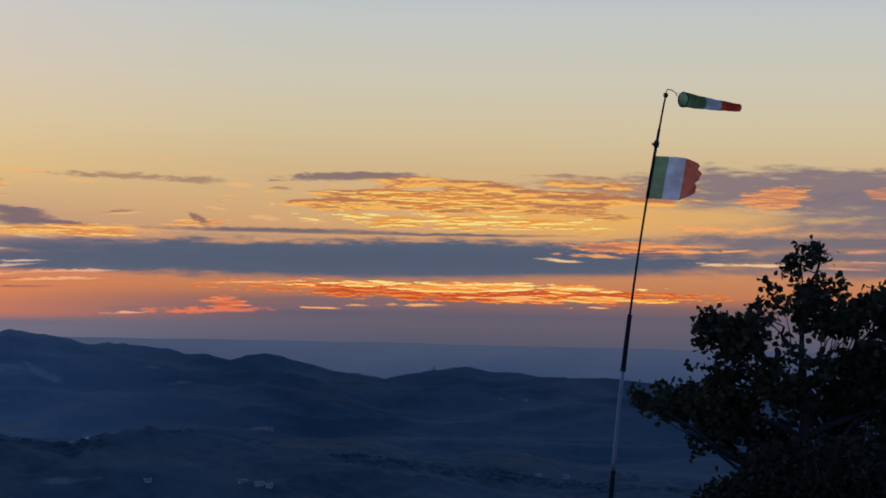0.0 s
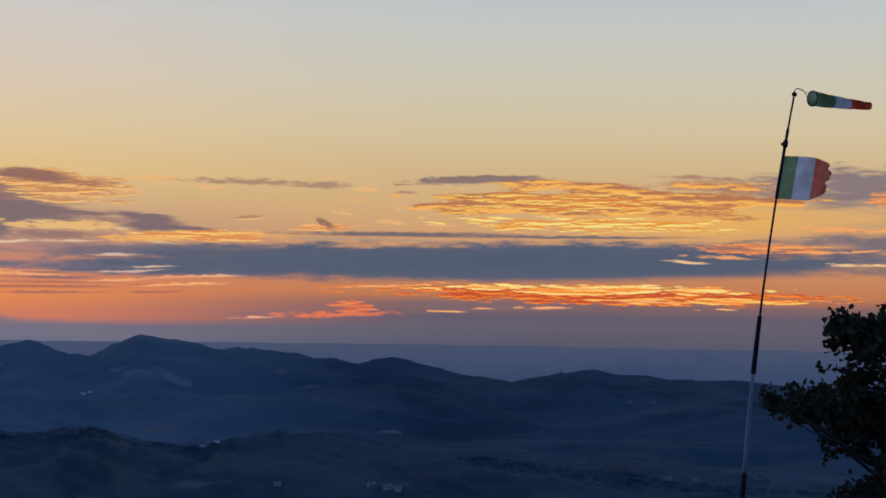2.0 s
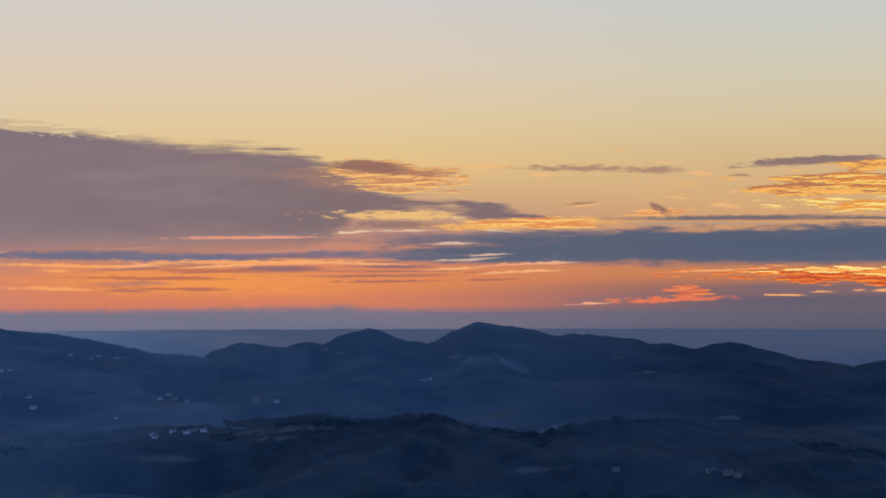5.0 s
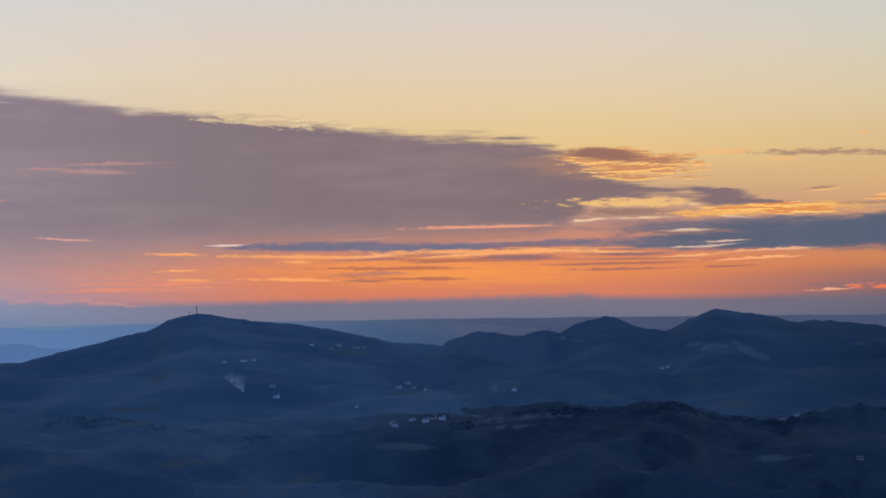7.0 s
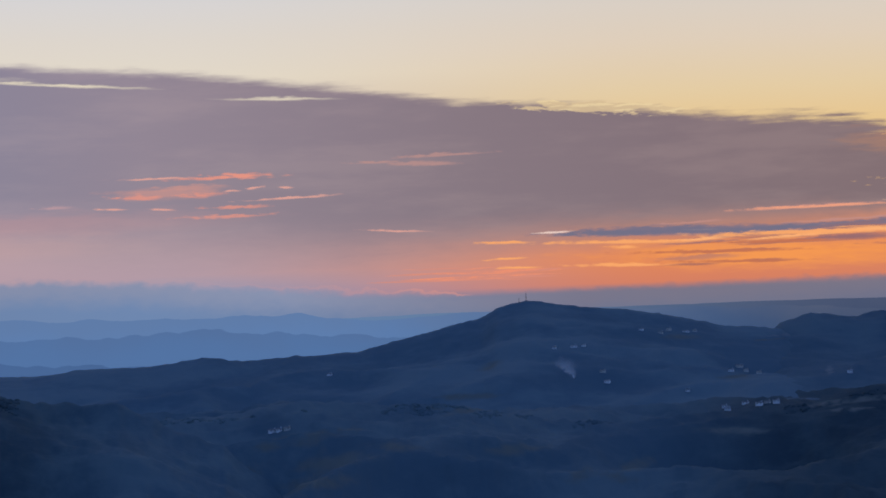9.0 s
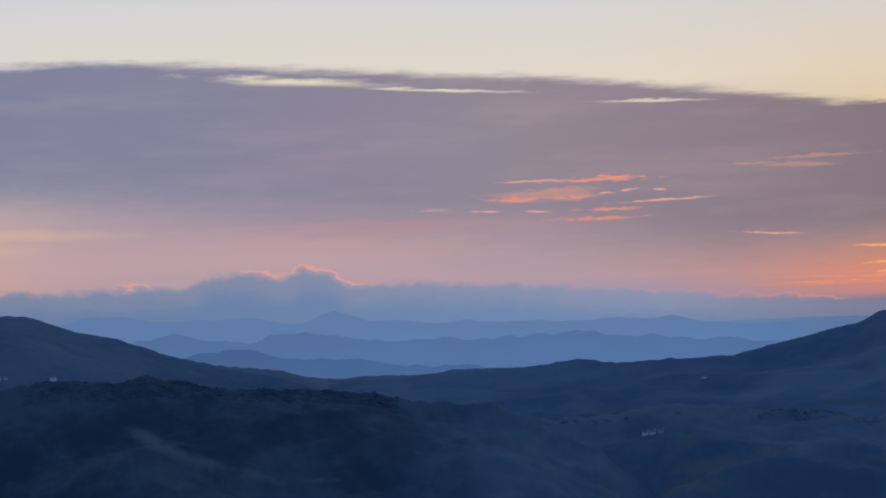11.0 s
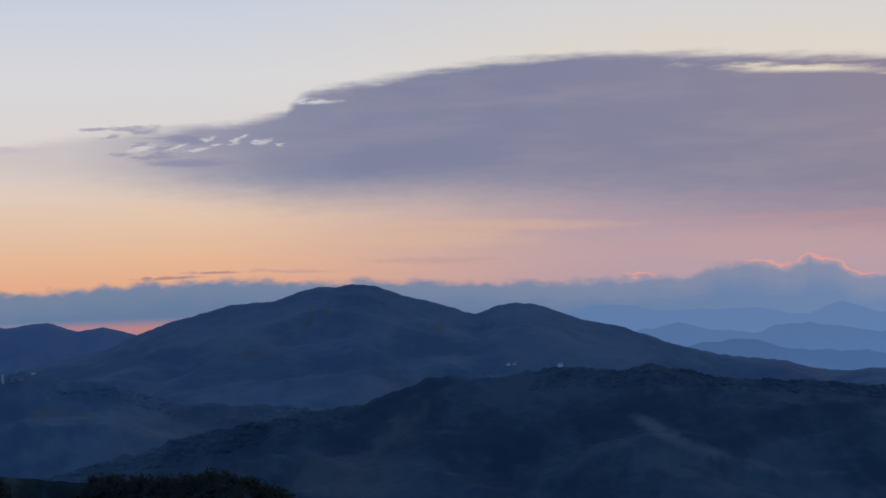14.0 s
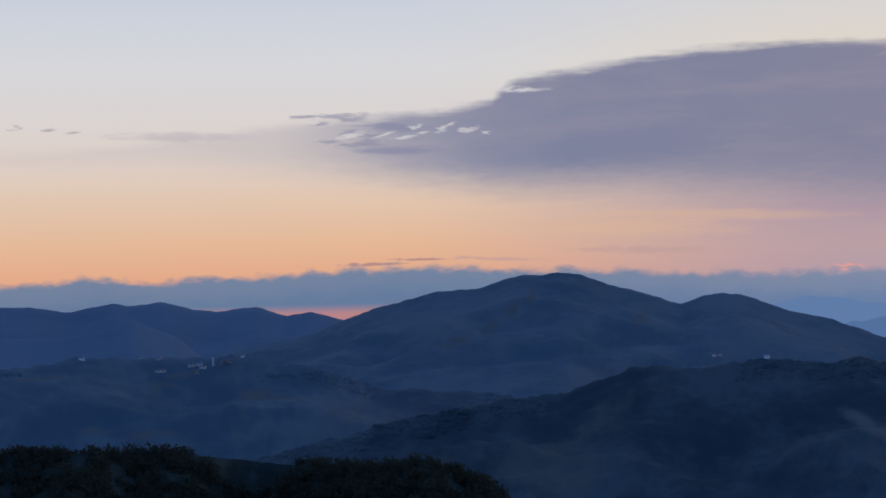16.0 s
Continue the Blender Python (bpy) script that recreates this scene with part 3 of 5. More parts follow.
# farther slopes: evening haze is mixed into these paler, bluer base colours
HAZED_RIDGE = material("hazed_ridge_wood", land((0.062, 0.092, 0.104, 1), (0.108, 0.14, 0.148, 1), 16, 190, (0.15, 0.172, 0.162, 1), 0.6, 0.5))
HAZED_MOUNTAIN = material("hazed_mountain_slope", land((0.098, 0.13, 0.136, 1), (0.152, 0.17, 0.162, 1), 16, 170, (0.18, 0.174, 0.152, 1), 0.58, 1.6))
HAZED_BACK_WOOD = material("hazed_back_range_slope", land((0.15, 0.178, 0.19, 1), (0.18, 0.204, 0.214, 1), 24, 300, bump=0.8))
COUNTRY = material("valley_country", land((0.036, 0.056, 0.064, 1), (0.06, 0.08, 0.084, 1), 14, 160, (0.076, 0.09, 0.084, 1), 0.56, 1.0, False))


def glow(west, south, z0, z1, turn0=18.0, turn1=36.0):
    """A far backdrop that emits painted evening haze: (low, high) colours towards the west and towards the south."""
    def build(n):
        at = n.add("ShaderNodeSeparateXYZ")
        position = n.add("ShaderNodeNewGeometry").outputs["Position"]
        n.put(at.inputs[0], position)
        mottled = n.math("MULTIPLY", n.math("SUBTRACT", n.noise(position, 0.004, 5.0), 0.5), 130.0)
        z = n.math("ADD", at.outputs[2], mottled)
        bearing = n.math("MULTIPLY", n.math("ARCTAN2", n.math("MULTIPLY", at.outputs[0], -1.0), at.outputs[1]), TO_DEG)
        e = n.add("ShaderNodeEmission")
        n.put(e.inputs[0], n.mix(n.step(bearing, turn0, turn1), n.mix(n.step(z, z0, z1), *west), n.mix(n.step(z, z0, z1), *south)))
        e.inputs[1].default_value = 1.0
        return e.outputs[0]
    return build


# ---- the lie of the land ----
def lattice(ix, iy, seed):
    h = np.sin(ix * 127.1 + iy * 311.7 + seed * 74.7) * 43758.5453
    return h - np.floor(h)


def wave(x, y, seed=0):
    ix, iy = np.floor(x), np.floor(y)
    fx, fy = x - ix, y - iy
    fx, fy = fx * fx * (3 - 2 * fx), fy * fy * (3 - 2 * fy)
    a, b = lattice(ix, iy, seed), lattice(ix + 1, iy, seed)
    c, d = lattice(ix, iy + 1, seed), lattice(ix + 1, iy + 1, seed)
    return (a + (b - a) * fx) * (1 - fy) + (c + (d - c) * fx) * fy - 0.5


def fractal(x, y, octaves=4, seed=0):
    total, size = 0.0, 1.0
    for k in range(octaves):
        total = total + size * wave(x * 2 ** k, y * 2 ** k, seed + k)
        size *= 0.5
    return total


PLAIN = -163.0


def ground_height(bearing, far):
    """Hilltop by the camera, a slope down to the valley, then the plain. Bearing in degrees to the left of ahead."""
    x, y = -np.sin(np.radians(bearing)) * far, np.cos(np.radians(bearing)) * far
    fall = np.interp(bearing, [-4, 6, 320, 336], [0.085, 0.15, 0.15, 0.085])
    z = np.where(far < 40, -fall * far, -40 * fall - (far - 40) * 0.215)
    z = np.maximum(z, PLAIN)
    rolling = np.clip((far - 1250) / 400, 0, 1) * np.clip((4200 - far) / 1500, 0, 1)
    z = z - 150 * np.clip((far - 2700) / 1300, 0, 1) ** 1.3
    return z + rolling * 30 * fractal(x / 300, y / 300, 4, 5) + np.clip(far / 40, 0, 1) * np.clip((300 - far) / 200, 0, 1) * 0.8 * fractal(x / 9, y / 9, 3, 8)


class Hill:
    """A ridge with its crest seen under the given dips (bearing, degrees above the eye's level)."""

    def __init__(self, crest, far, front, back, spur=14.0, crown=1.2, seed=1, steep=1.15, bend=60.0):
        self.bearings, self.dips = np.array(crest).T
        order = np.argsort(self.bearings)
        self.bearings, self.dips = self.bearings[order], self.dips[order]
        self.far, self.front, self.back, self.spur, self.crown, self.seed, self.steep, self.bend = far, front, back, spur, crown, seed, steep, bend

    def line(self, bearing):
        far = self.far + self.bend * fractal(bearing / 7, bearing * 0 + 0.3, 3, self.seed)
        dip = sum(np.interp(bearing + k, self.bearings, self.dips) for k in (-0.08, 0, 0.08)) / 3
        return far, EYE + far * np.tan(np.radians(dip))

    def height(self, bearing, far):
        middle, top = self.line(bearing)
        s = (far - middle) / np.where(far < middle, self.front, self.back)
        t = np.clip(1 - np.abs(s), 0, 1)
        base = ground_height(bearing, far) - 3
        ends = np.clip((bearing - self.bearings[0]) / 3.0, 0, 1) * np.clip((self.bearings[-1] - bearing) / 3.0, 0, 1)
        lift = np.maximum(top - base, 0.0) * ends
        x, y = -np.sin(np.radians(bearing)) * far, np.cos(np.radians(bearing)) * far
        shape = t ** self.steep
        spurs = self.spur * (np.abs(fractal(x / 240, y / 240, 3, self.seed + 20)) * -2 + 0.35) * np.clip(4 * t * (1 - t), 0, 1) * np.clip(lift / 40, 0, 1)
        trees = self.crown * fractal(x / 9, y / 9, 3, self.seed + 40) * np.clip(t * 6, 0, 1)
        return np.where(t > 0, base + lift * shape + spurs * ends + trees * ends, -1e4)


def grid_mesh(name, xs, ys, zs):
    rows, cols = zs.shape
    verts = np.stack([xs, ys, zs], -1).reshape(-1, 3)
    i = np.arange(rows * cols).reshape(rows, cols)
    quads = np.stack([i[:-1, :-1], i[:-1, 1:], i[1:, 1:], i[1:, :-1]], -1).reshape(-1, 4)
    mesh = bpy.data.meshes.new(name)
    mesh.from_pydata(verts.tolist(), [], quads.tolist())
    mesh.polygons.foreach_set("use_smooth", [True] * len(mesh.polygons))
    return mesh


def polar_mesh(name, bearings, fars, height):
    b, d = np.meshgrid(bearings, fars)
    d = d if np.ndim(fars) > 1 else d
    return grid_mesh(name, -np.sin(np.radians(b)) * d, np.cos(np.radians(b)) * d, height(b, d))


def structure(name, mesh, mat, label, category, kind="structure"):
    mesh.materials.append(mat)
    return tagged(new(name, mesh), label, category, kind=kind)


steps = np.concatenate([np.linspace(0, 60, 40), np.linspace(66, 800, 70), np.linspace(815, 2600, 110), np.linspace(2650, 4980, 30)])
around = np.concatenate([np.linspace(-24, 88, 420), np.linspace(90, 336, 60)])
country = polar_mesh("ground", around, steps, ground_height)
# towards the south the far valley is paled by the same painted haze
country.attributes.new("field_haze", "FLOAT", "POINT").data.foreach_set("value", np.outer(np.clip((steps - 500) / 500, 0, 1), np.clip((around - 9) / 12, 0, 1) * np.clip((200 - around) / 60, 0, 1)).ravel().astype(np.float32))
structure("ground", country, COUNTRY, "dark rolling valley country with woods and fields at dusk", "ground")

WEST_RIDGE = Hill([(-24, -3.9), (-18, -3.4), (-12, -3.2), (-8.1, -3.13), (-6.7, -3.04), (-5.2, -2.88), (-3.0, -2.91), (-2.45, -2.78), (-1.7, -2.8), (-0.9, -2.63), (-0.4, -2.66), (0.3, -2.76), (1.0, -2.88), (1.7, -3.05), (2.2, -2.97), (3.4, -2.83), (3.8, -2.68), (4.8, -2.44), (5.35, -2.33), (6.0, -2.43), (6.4, -2.57), (7.0, -2.4), (7.75, -2.38), (8.2, -2.25), (9.9, -2.11), (10.7, -2.15), (11.5, -1.93), (12.4, -1.83), (12.95, -1.73), (13.7, -2.03), (14.4, -2.4), (15.3, -2.28), (15.8, -2.04), (16.25, -1.94), (16.9, -2.06), (17.35, -2.25), (17.65, -2.43), (18.05, -2.33), (18.85, -2.5), (20.1, -2.35), (21.2, -2.66), (24, -3.6)], 2500, 760, 520, 22, 2.0, 3)
MAST_HILL = Hill([(18, -4.2), (20.6, -2.9), (21.5, -2.73), (22.7, -2.65), (23.7, -2.41), (24.7, -2.2), (25.5, -2.08), (27.6, -1.84), (28.5, -1.67), (28.95, -1.72), (29.6, -1.88), (30.0, -2.16), (31.2, -2.4), (32.8, -2.79), (33.8, -3.06), (35.7, -3.08), (37.2, -3.2), (38.45, -2.99), (40.2, -3.23), (42.3, -3.18), (43.6, -3.4), (45.2, -3.4), (48.0, -3.6)], 2380, 720, 500, 22, 1.8, 7)
SOUTH_MOUNTAIN = Hill([(44.5, -3.8), (46.5, -3.35), (48.5, -3.05), (50.8, -2.42), (52.3, -1.86), (53.7, -1.54), (54.9, -1.08), (55.55, -1.0), (56.1, -1.05), (56.8, -1.33), (58.1, -0.88), (59.1, -0.64), (59.75, -0.37), (60.45, -0.27), (61.0, -0.37), (61.4, -0.3), (62.0, -0.42), (62.85, -0.7), (64.2, -0.78), (65.5, -1.1), (66.2, -1.27), (67.0, -1.56), (67.9, -1.95), (68.8, -2.15), (70.2, -2.45), (72.5, -2.9), (76.5, -3.6)], 2250, 800, 600, 40, 1.6, 13)
BACK_RANGE = Hill([(62, -2.6), (66.5, -1.73), (67.2, -1.52), (68.05, -1.3), (68.8, -1.41), (69.6, -1.12), (70.1, -1.13), (70.8, -1.23), (71.6, -1.14), (72.45, -0.89), (73.5, -1.0), (73.9, -0.89), (75.3, -1.14), (76.3, -0.96), (80, -0.9), (86, -1.6)], 3700, 700, 500, 30, 1.5, 17)
BACK_SPUR = Hill([(69, -2.9), (70.6, -2.5), (71.6, -2.16), (72.8, -1.65), (73.45, -1.38), (74.3, -1.69), (75.5, -1.9), (77.5, -1.85), (82, -1.9), (88, -2.6)], 3050, 400, 450, 20, 1.5, 19)
MIDDLE_HILLS = Hill([(-16, -6.6), (-8, -6.2), (-3.9, -6.0), (1.2, -5.47), (4.5, -5.18), (5.6, -5.04), (6.5, -4.86), (7.6, -4.68), (9.05, -4.64), (10.05, -4.8), (11.1, -5.16), (12.2, -5.0), (13.3, -4.93), (13.9, -4.65), (14.4, -4.55), (15.0, -4.7), (16.3, -4.77), (17.5, -4.65), (18.4, -4.7), (20.1, -5.06), (22.7, -5.25), (24.4, -5.32), (26.1, -5.45), (28.0, -5.33), (29.5, -5.05), (30.9, -4.75), (33.9, -4.56), (35.6, -4.45), (37.5, -4.75), (40, -4.8), (43, -5.1), (47, -6.0)], 1480, 640, 380, 40, 3.4, 23)
BROAD_HILL = Hill([(35, -6.6), (36.5, -6.05), (38.1, -5.7), (39.4, -5.1), (40.4, -4.58), (41.1, -4.26), (43.1, -4.14), (44.5, -3.85), (46.5, -3.65), (48.5, -3.52), (50.0, -3.36), (50.7, -3.15), (51.5, -3.0), (52.2, -3.14), (53.6, -3.09), (54.7, -3.03), (56.4, -3.25), (57.6, -3.17), (58.4, -3.21), (59.3, -3.55), (60.3, -3.92), (62, -4.1), (65, -4.6), (70, -5.7), (78, -7.5)], 1250, 480, 380, 36, 3.0, 29)
VILLAGE_HILL = Hill([(59, -4.6), (62, -3.95), (64.1, -3.8), (65.7, -3.69), (66.9, -3.38), (67.9, -2.98), (69.0, -2.86), (69.9, -2.66), (70.45, -2.52), (70.8, -2.63), (72.3, -2.58), (74.0, -2.53), (75.0, -2.5), (76.2, -2.7), (78, -2.8), (82, -3.1), (87, -3.8)], 1600, 700, 400, 34, 3.0, 31)
WOODED_KNOLL = Hill([(59.5, -8.6), (61.8, -7.2), (62.8, -6.7), (63.8, -6.28), (64.6, -6.0), (66.4, -6.05), (68.0, -5.9), (69.5, -5.8), (70.7, -5.6), (72.4, -5.4), (74.0, -5.36), (75.7, -5.36), (77.4, -5.25), (82, -5.0), (88, -5.2)], 330, 110, 120, 3.0, 0.5, 37)
HILLS = [WEST_RIDGE, MAST_HILL, SOUTH_MOUNTAIN, BACK_RANGE, BACK_SPUR, MIDDLE_HILLS, BROAD_HILL, VILLAGE_HILL, WOODED_KNOLL]


def hill_mesh(name, hill, step=0.07, rows=96, bare=(), haze_from=None, haze_over=9.0):
    """The hill as a mesh; bare: clearings or scree as (kind, bearing, dip, half width, half height, slope)."""
    bearings = np.arange(hill.bearings[0], hill.bearings[-1] + step, step)
    across = np.concatenate([-np.linspace(1, 0, int(rows * 0.72)), np.linspace(0.04, 1, int(rows * 0.28)) ** 1.15])
    b, s = np.meshgrid(bearings, across)
    middle = hill.line(b)[0]
    d = middle + s * np.where(s < 0, hill.front, hill.back)
    z = np.maximum(hill.height(b, d), ground_height(b, d) - 6)
    mesh = grid_mesh(name, -np.sin(np.radians(b)) * d, np.cos(np.radians(b)) * d, z)
    dips = np.degrees(np.arctan2(z - EYE, d))
    # over these bearings the slope pales: fields, and haze painted into its colour
    if haze_from is not None:
        k = np.clip((b - haze_from) / haze_over, 0, 1)
        mesh.attributes.new("field_haze", "FLOAT", "POINT").data.foreach_set("value", (k * k * (3 - 2 * k)).ravel().astype(np.float32))
    for kind in ("clearing", "scree"):
        amount = np.zeros_like(b)
        for what, bearing, dip, wide, high, slope in bare:
            if what == kind:
                q = ((b - bearing) / wide) ** 2 + ((dips - dip + slope * (b - bearing)) / high) ** 2
                amount = np.maximum(amount, np.exp(-0.9 * q))
        mesh.attributes.new(kind, "FLOAT", "POINT").data.foreach_set("value", amount.ravel().astype(np.float32))
    return mesh


WEST_BARE = [("scree", 13.66, -2.82, 0.25, 0.07, 0.2), ("scree", 13.24, -2.94, 0.3, 0.12, 0.1), ("scree", 12.75, -2.87, 0.35, 0.09, -0.1), ("scree", 12.35, -2.76, 0.18, 0.08, 0.0), ("scree", 12.0, -3.0, 0.45, 0.14, -0.5), ("scree", 11.6, -3.16, 0.3, 0.1, -0.2), ("scree", 10.9, -3.19, 0.3, 0.05, 0.0), ("scree", 17.2, -2.66, 0.3, 0.05, -0.1), ("scree", 17.55, -2.6, 0.1, 0.08, 0.0), ("clearing", 8.65, -2.81, 0.25, 0.05, 0.0), ("clearing", 7.84, -3.27, 0.4, 0.05, 0.1), ("clearing", 13.4, -3.86, 1.1, 0.1, 0.05), ("clearing", 12.42, -4.6, 0.8, 0.12, 0.1), ("clearing", 16.0, -4.35, 0.7, 0.06, 0.0), ("clearing", 5.4, -4.6, 0.35, 0.05, 0.1), ("scree", 19.65, -4.08, 0.12, 0.14, 0.0)]
MAST_BARE = [("clearing", 21.45, -3.11, 0.6, 0.04, 0.03), ("clearing", 19.65, -4.09, 0.14, 0.16, 0.0), ("clearing", 25.4, -5.25, 0.4, 0.2, 0.3), ("clearing", 30.5, -4.5, 1.2, 0.1, 0.0), ("scree", 20.9, -2.98, 0.7, 0.04, 0.05), ("clearing", 24.0, -2.95, 0.6, 0.1, 0.0), ("clearing", 22.4, -4.2, 0.6, 0.08, 0.0), ("clearing", 29.8, -3.6, 0.4, 0.15, 0.2)]
MIDDLE_BARE = [("clearing", 35.2, -5.5, 1.1, 0.16, 0.05), ("clearing", 36.7, -5.8, 0.7, 0.14, 0.1), ("clearing", 32.8, -5.95, 0.9, 0.14, -0.1), ("clearing", 35.2, -6.95, 1.3, 0.24, 0.1), ("clearing", 29.3, -6.1, 0.9, 0.13, 0.12), ("clearing", 27.2, -7.0, 0.5, 0.2, 0.3), ("clearing", 26.2, -7.1, 0.7, 0.16, -0.2), ("clearing", 30.3, -4.93, 0.9, 0.06, 0.12), ("clearing", 19.2, -4.99, 1.2, 0.08, 0.12), ("clearing", 19.0, -5.24, 0.9, 0.04, 0.06), ("clearing", 18.4, -4.98, 1.0, 0.07, 0.06), ("clearing", 35.8, -5.68, 0.8, 0.12, -0.12), ("clearing", 34.3, -5.35, 1.0, 0.05, 0.0), ("clearing", 25.5, -6.75, 0.7, 0.18, 0.25), ("clearing", 30.9, -4.9, 0.8, 0.05, -0.05), ("clearing", 34.6, -6.3, 1.3, 0.25, 0.1), ("clearing", 37.6, -6.5, 0.9, 0.2, 0.1), ("clearing", 29.0, -6.2, 1.1, 0.12, 0.1), ("clearing", 22.5, -5.8, 1.2, 0.1, -0.05), ("clearing", 11.0, -6.2, 1.0, 0.1, 0.05)]
BROAD_BARE = [("clearing", 51.6, -4.85, 0.7, 0.24, -0.5), ("clearing", 50.7, -5.35, 0.8, 0.24, -0.5), ("clearing", 49.6, -5.75, 0.9, 0.17, -0.4), ("clearing", 48.3, -6.15, 0.9, 0.12, -0.25), ("clearing", 46.4, -6.35, 0.7, 0.08, 0.0)]
VILLAGE_BARE = [("clearing", 66.65, -4.25, 0.5, 0.1, 1.0), ("clearing", 69.6, -3.78, 0.6, 0.2, 0.0), ("clearing", 72.2, -3.15, 0.8, 0.05, 0.2), ("clearing", 76.0, -3.1, 0.7, 0.06, 0.0), ("clearing", 74.4, -4.7, 0.9, 0.08, 0.0), ("clearing", 76.3, -3.1, 0.8, 0.06, 0.0), ("clearing", 73.0, -4.9, 0.9, 0.06, 0.12), ("clearing", 68.8, -3.9, 0.7, 0.14, 0.0), ("clearing", 72.5, -3.4, 0.8, 0.1, 0.1)]
MOUNTAIN_BARE = [("clearing", 61.9, -1.4, 0.22, 0.3, 0.9), ("clearing", 62.5, -1.85, 0.4, 0.2, 0.6), ("clearing", 61.3, -1.0, 0.18, 0.2, 0.9), ("clearing", 63.6, -2.3, 0.6, 0.16, 0.3), ("clearing", 58.0, -1.7, 0.3, 0.2, 0.4)]
west_ridge = structure("hill_west_ridge", hill_mesh("west_ridge", WEST_RIDGE, bare=WEST_BARE, haze_from=5.0, haze_over=11.0), DARK_RIDGE, "long dark wooded ridge with bare patches below its peaks", "hill")
mast_hill = structure("hill_with_masts", hill_mesh("mast_hill", MAST_HILL, bare=MAST_BARE, haze_from=14.0), HAZED_RIDGE, "dark wooded hill with a blunt top carrying radio masts", "hill")
south_mountain = structure("mountain", hill_mesh("south_mountain", SOUTH_MOUNTAIN, bare=MOUNTAIN_BARE), HAZED_MOUNTAIN, "broad bare-sloped mountain with two rounded tops at dusk", "mountain")
back_range = structure("hill_back_range", hill_mesh("back_range", BACK_RANGE, 0.08, 30), HAZED_BACK_WOOD, "blue hazy mountain range behind the village hill", "mountain")
back_spur = structure("hill_back_spur", hill_mesh("back_spur", BACK_SPUR, 0.08, 30), HAZED_BACK_WOOD, "blue hazy conical spur before the range", "hill")
middle_hills = structure("hill_middle", hill_mesh("middle_hills", MIDDLE_HILLS, bare=MIDDLE_BARE, haze_from=20.0, haze_over=6.0), DARK_FOREST, "dark wooded foothills with small clearings", "hill")
broad_hill = structure("hill_broad", hill_mesh("broad_hill", BROAD_HILL, bare=BROAD_BARE, haze_from=46.0, haze_over=-7.0), FOREST, "broad dark wooded hill with a pale clearing", "hill")
village_hill = structure("hill_village", hill_mesh("village_hill", VILLAGE_HILL, bare=VILLAGE_BARE, haze_from=61.0), FOREST, "dark hill with a small village along its top", "hill")
knoll = structure("hill_knoll", hill_mesh("wooded_knoll", WOODED_KNOLL, 0.1, 50), HOLM_WOOD, "near knoll thickly covered with oak trees", "hill")


def sites(bearings, dips):
    """The places on the land that are seen under these bearings and dips."""
    bearings, dips = np.atleast_1d(np.array(bearings, float)), np.atleast_1d(np.array(dips, float))
    far = np.arange(240.0, 3900.0, 8.0)
    b, d = np.meshgrid(bearings, far, indexing="ij")
    land_z = ground_height(b, d)
    for h in HILLS:
        if h.bearings[0] < bearings.max() and h.bearings[-1] > bearings.min():
            i, j = np.searchsorted(far, (h.far - h.front - h.bend, h.far + h.back + h.bend))
            land_z[:, i:j] = np.maximum(land_z[:, i:j], h.height(b[:, i:j], d[:, i:j]))
    over = land_z - (EYE + d * np.tan(np.radians(dips))[:, None])
    k = np.maximum(np.argmax(over > 0, axis=1), 1)
    n = np.arange(len(bearings))
    part_way = over[n, k - 1] / np.minimum(over[n, k - 1] - over[n, k], -1e-6)
    r = far[k - 1] + 8.0 * np.clip(part_way, 0, 1)
    z = land_z[n, k - 1] + (land_z[n, k] - land_z[n, k - 1]) * np.clip(part_way, 0, 1)
    return [Vector(p) for p in np.stack([-np.sin(np.radians(bearings)) * r, np.cos(np.radians(bearings)) * r, z], -1).tolist()]


def site(bearing, dip):
    return sites([bearing], [dip])[0]


# ---- far backdrop: the plain and the ranges, blue haze painted into their emission ----
def curtain(name, far, bearings, tops, low, mat, label, category):
    b = np.array(bearings)
    t = np.array(tops)
    z = np.stack([np.full_like(t, low), EYE + far * np.tan(np.radians(t)) - 25, EYE + far * np.tan(np.radians(t))])
    d = far + np.array([[-260.0], [-60.0], [0.0]]) + 0 * b
    return structure(name, grid_mesh(name, -np.sin(np.radians(b)) * d, np.cos(np.radians(b)) * d, z), mat, label, category)


def skyline(stops, rough, seed, lo=-30.0, hi=92.0, step=0.1):
    b = np.arange(lo, hi, step)
    s = np.array(stops).T
    return b, np.interp(b, s[0], s[1]) + rough * fractal(b / 1.1, b * 0 + seed, 5, seed)


# the blue of the air is part of these glowing colours
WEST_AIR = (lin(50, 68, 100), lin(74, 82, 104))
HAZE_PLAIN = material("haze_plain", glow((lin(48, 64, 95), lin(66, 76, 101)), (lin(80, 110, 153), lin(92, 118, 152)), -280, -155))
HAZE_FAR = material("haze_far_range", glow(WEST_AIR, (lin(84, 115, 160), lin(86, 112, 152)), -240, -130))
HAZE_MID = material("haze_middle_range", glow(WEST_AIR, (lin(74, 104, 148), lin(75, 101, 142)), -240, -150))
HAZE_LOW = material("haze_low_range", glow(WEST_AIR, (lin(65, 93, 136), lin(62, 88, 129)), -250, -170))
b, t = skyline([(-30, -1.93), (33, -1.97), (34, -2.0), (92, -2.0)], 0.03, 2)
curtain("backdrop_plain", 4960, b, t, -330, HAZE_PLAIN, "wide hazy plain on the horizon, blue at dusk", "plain")
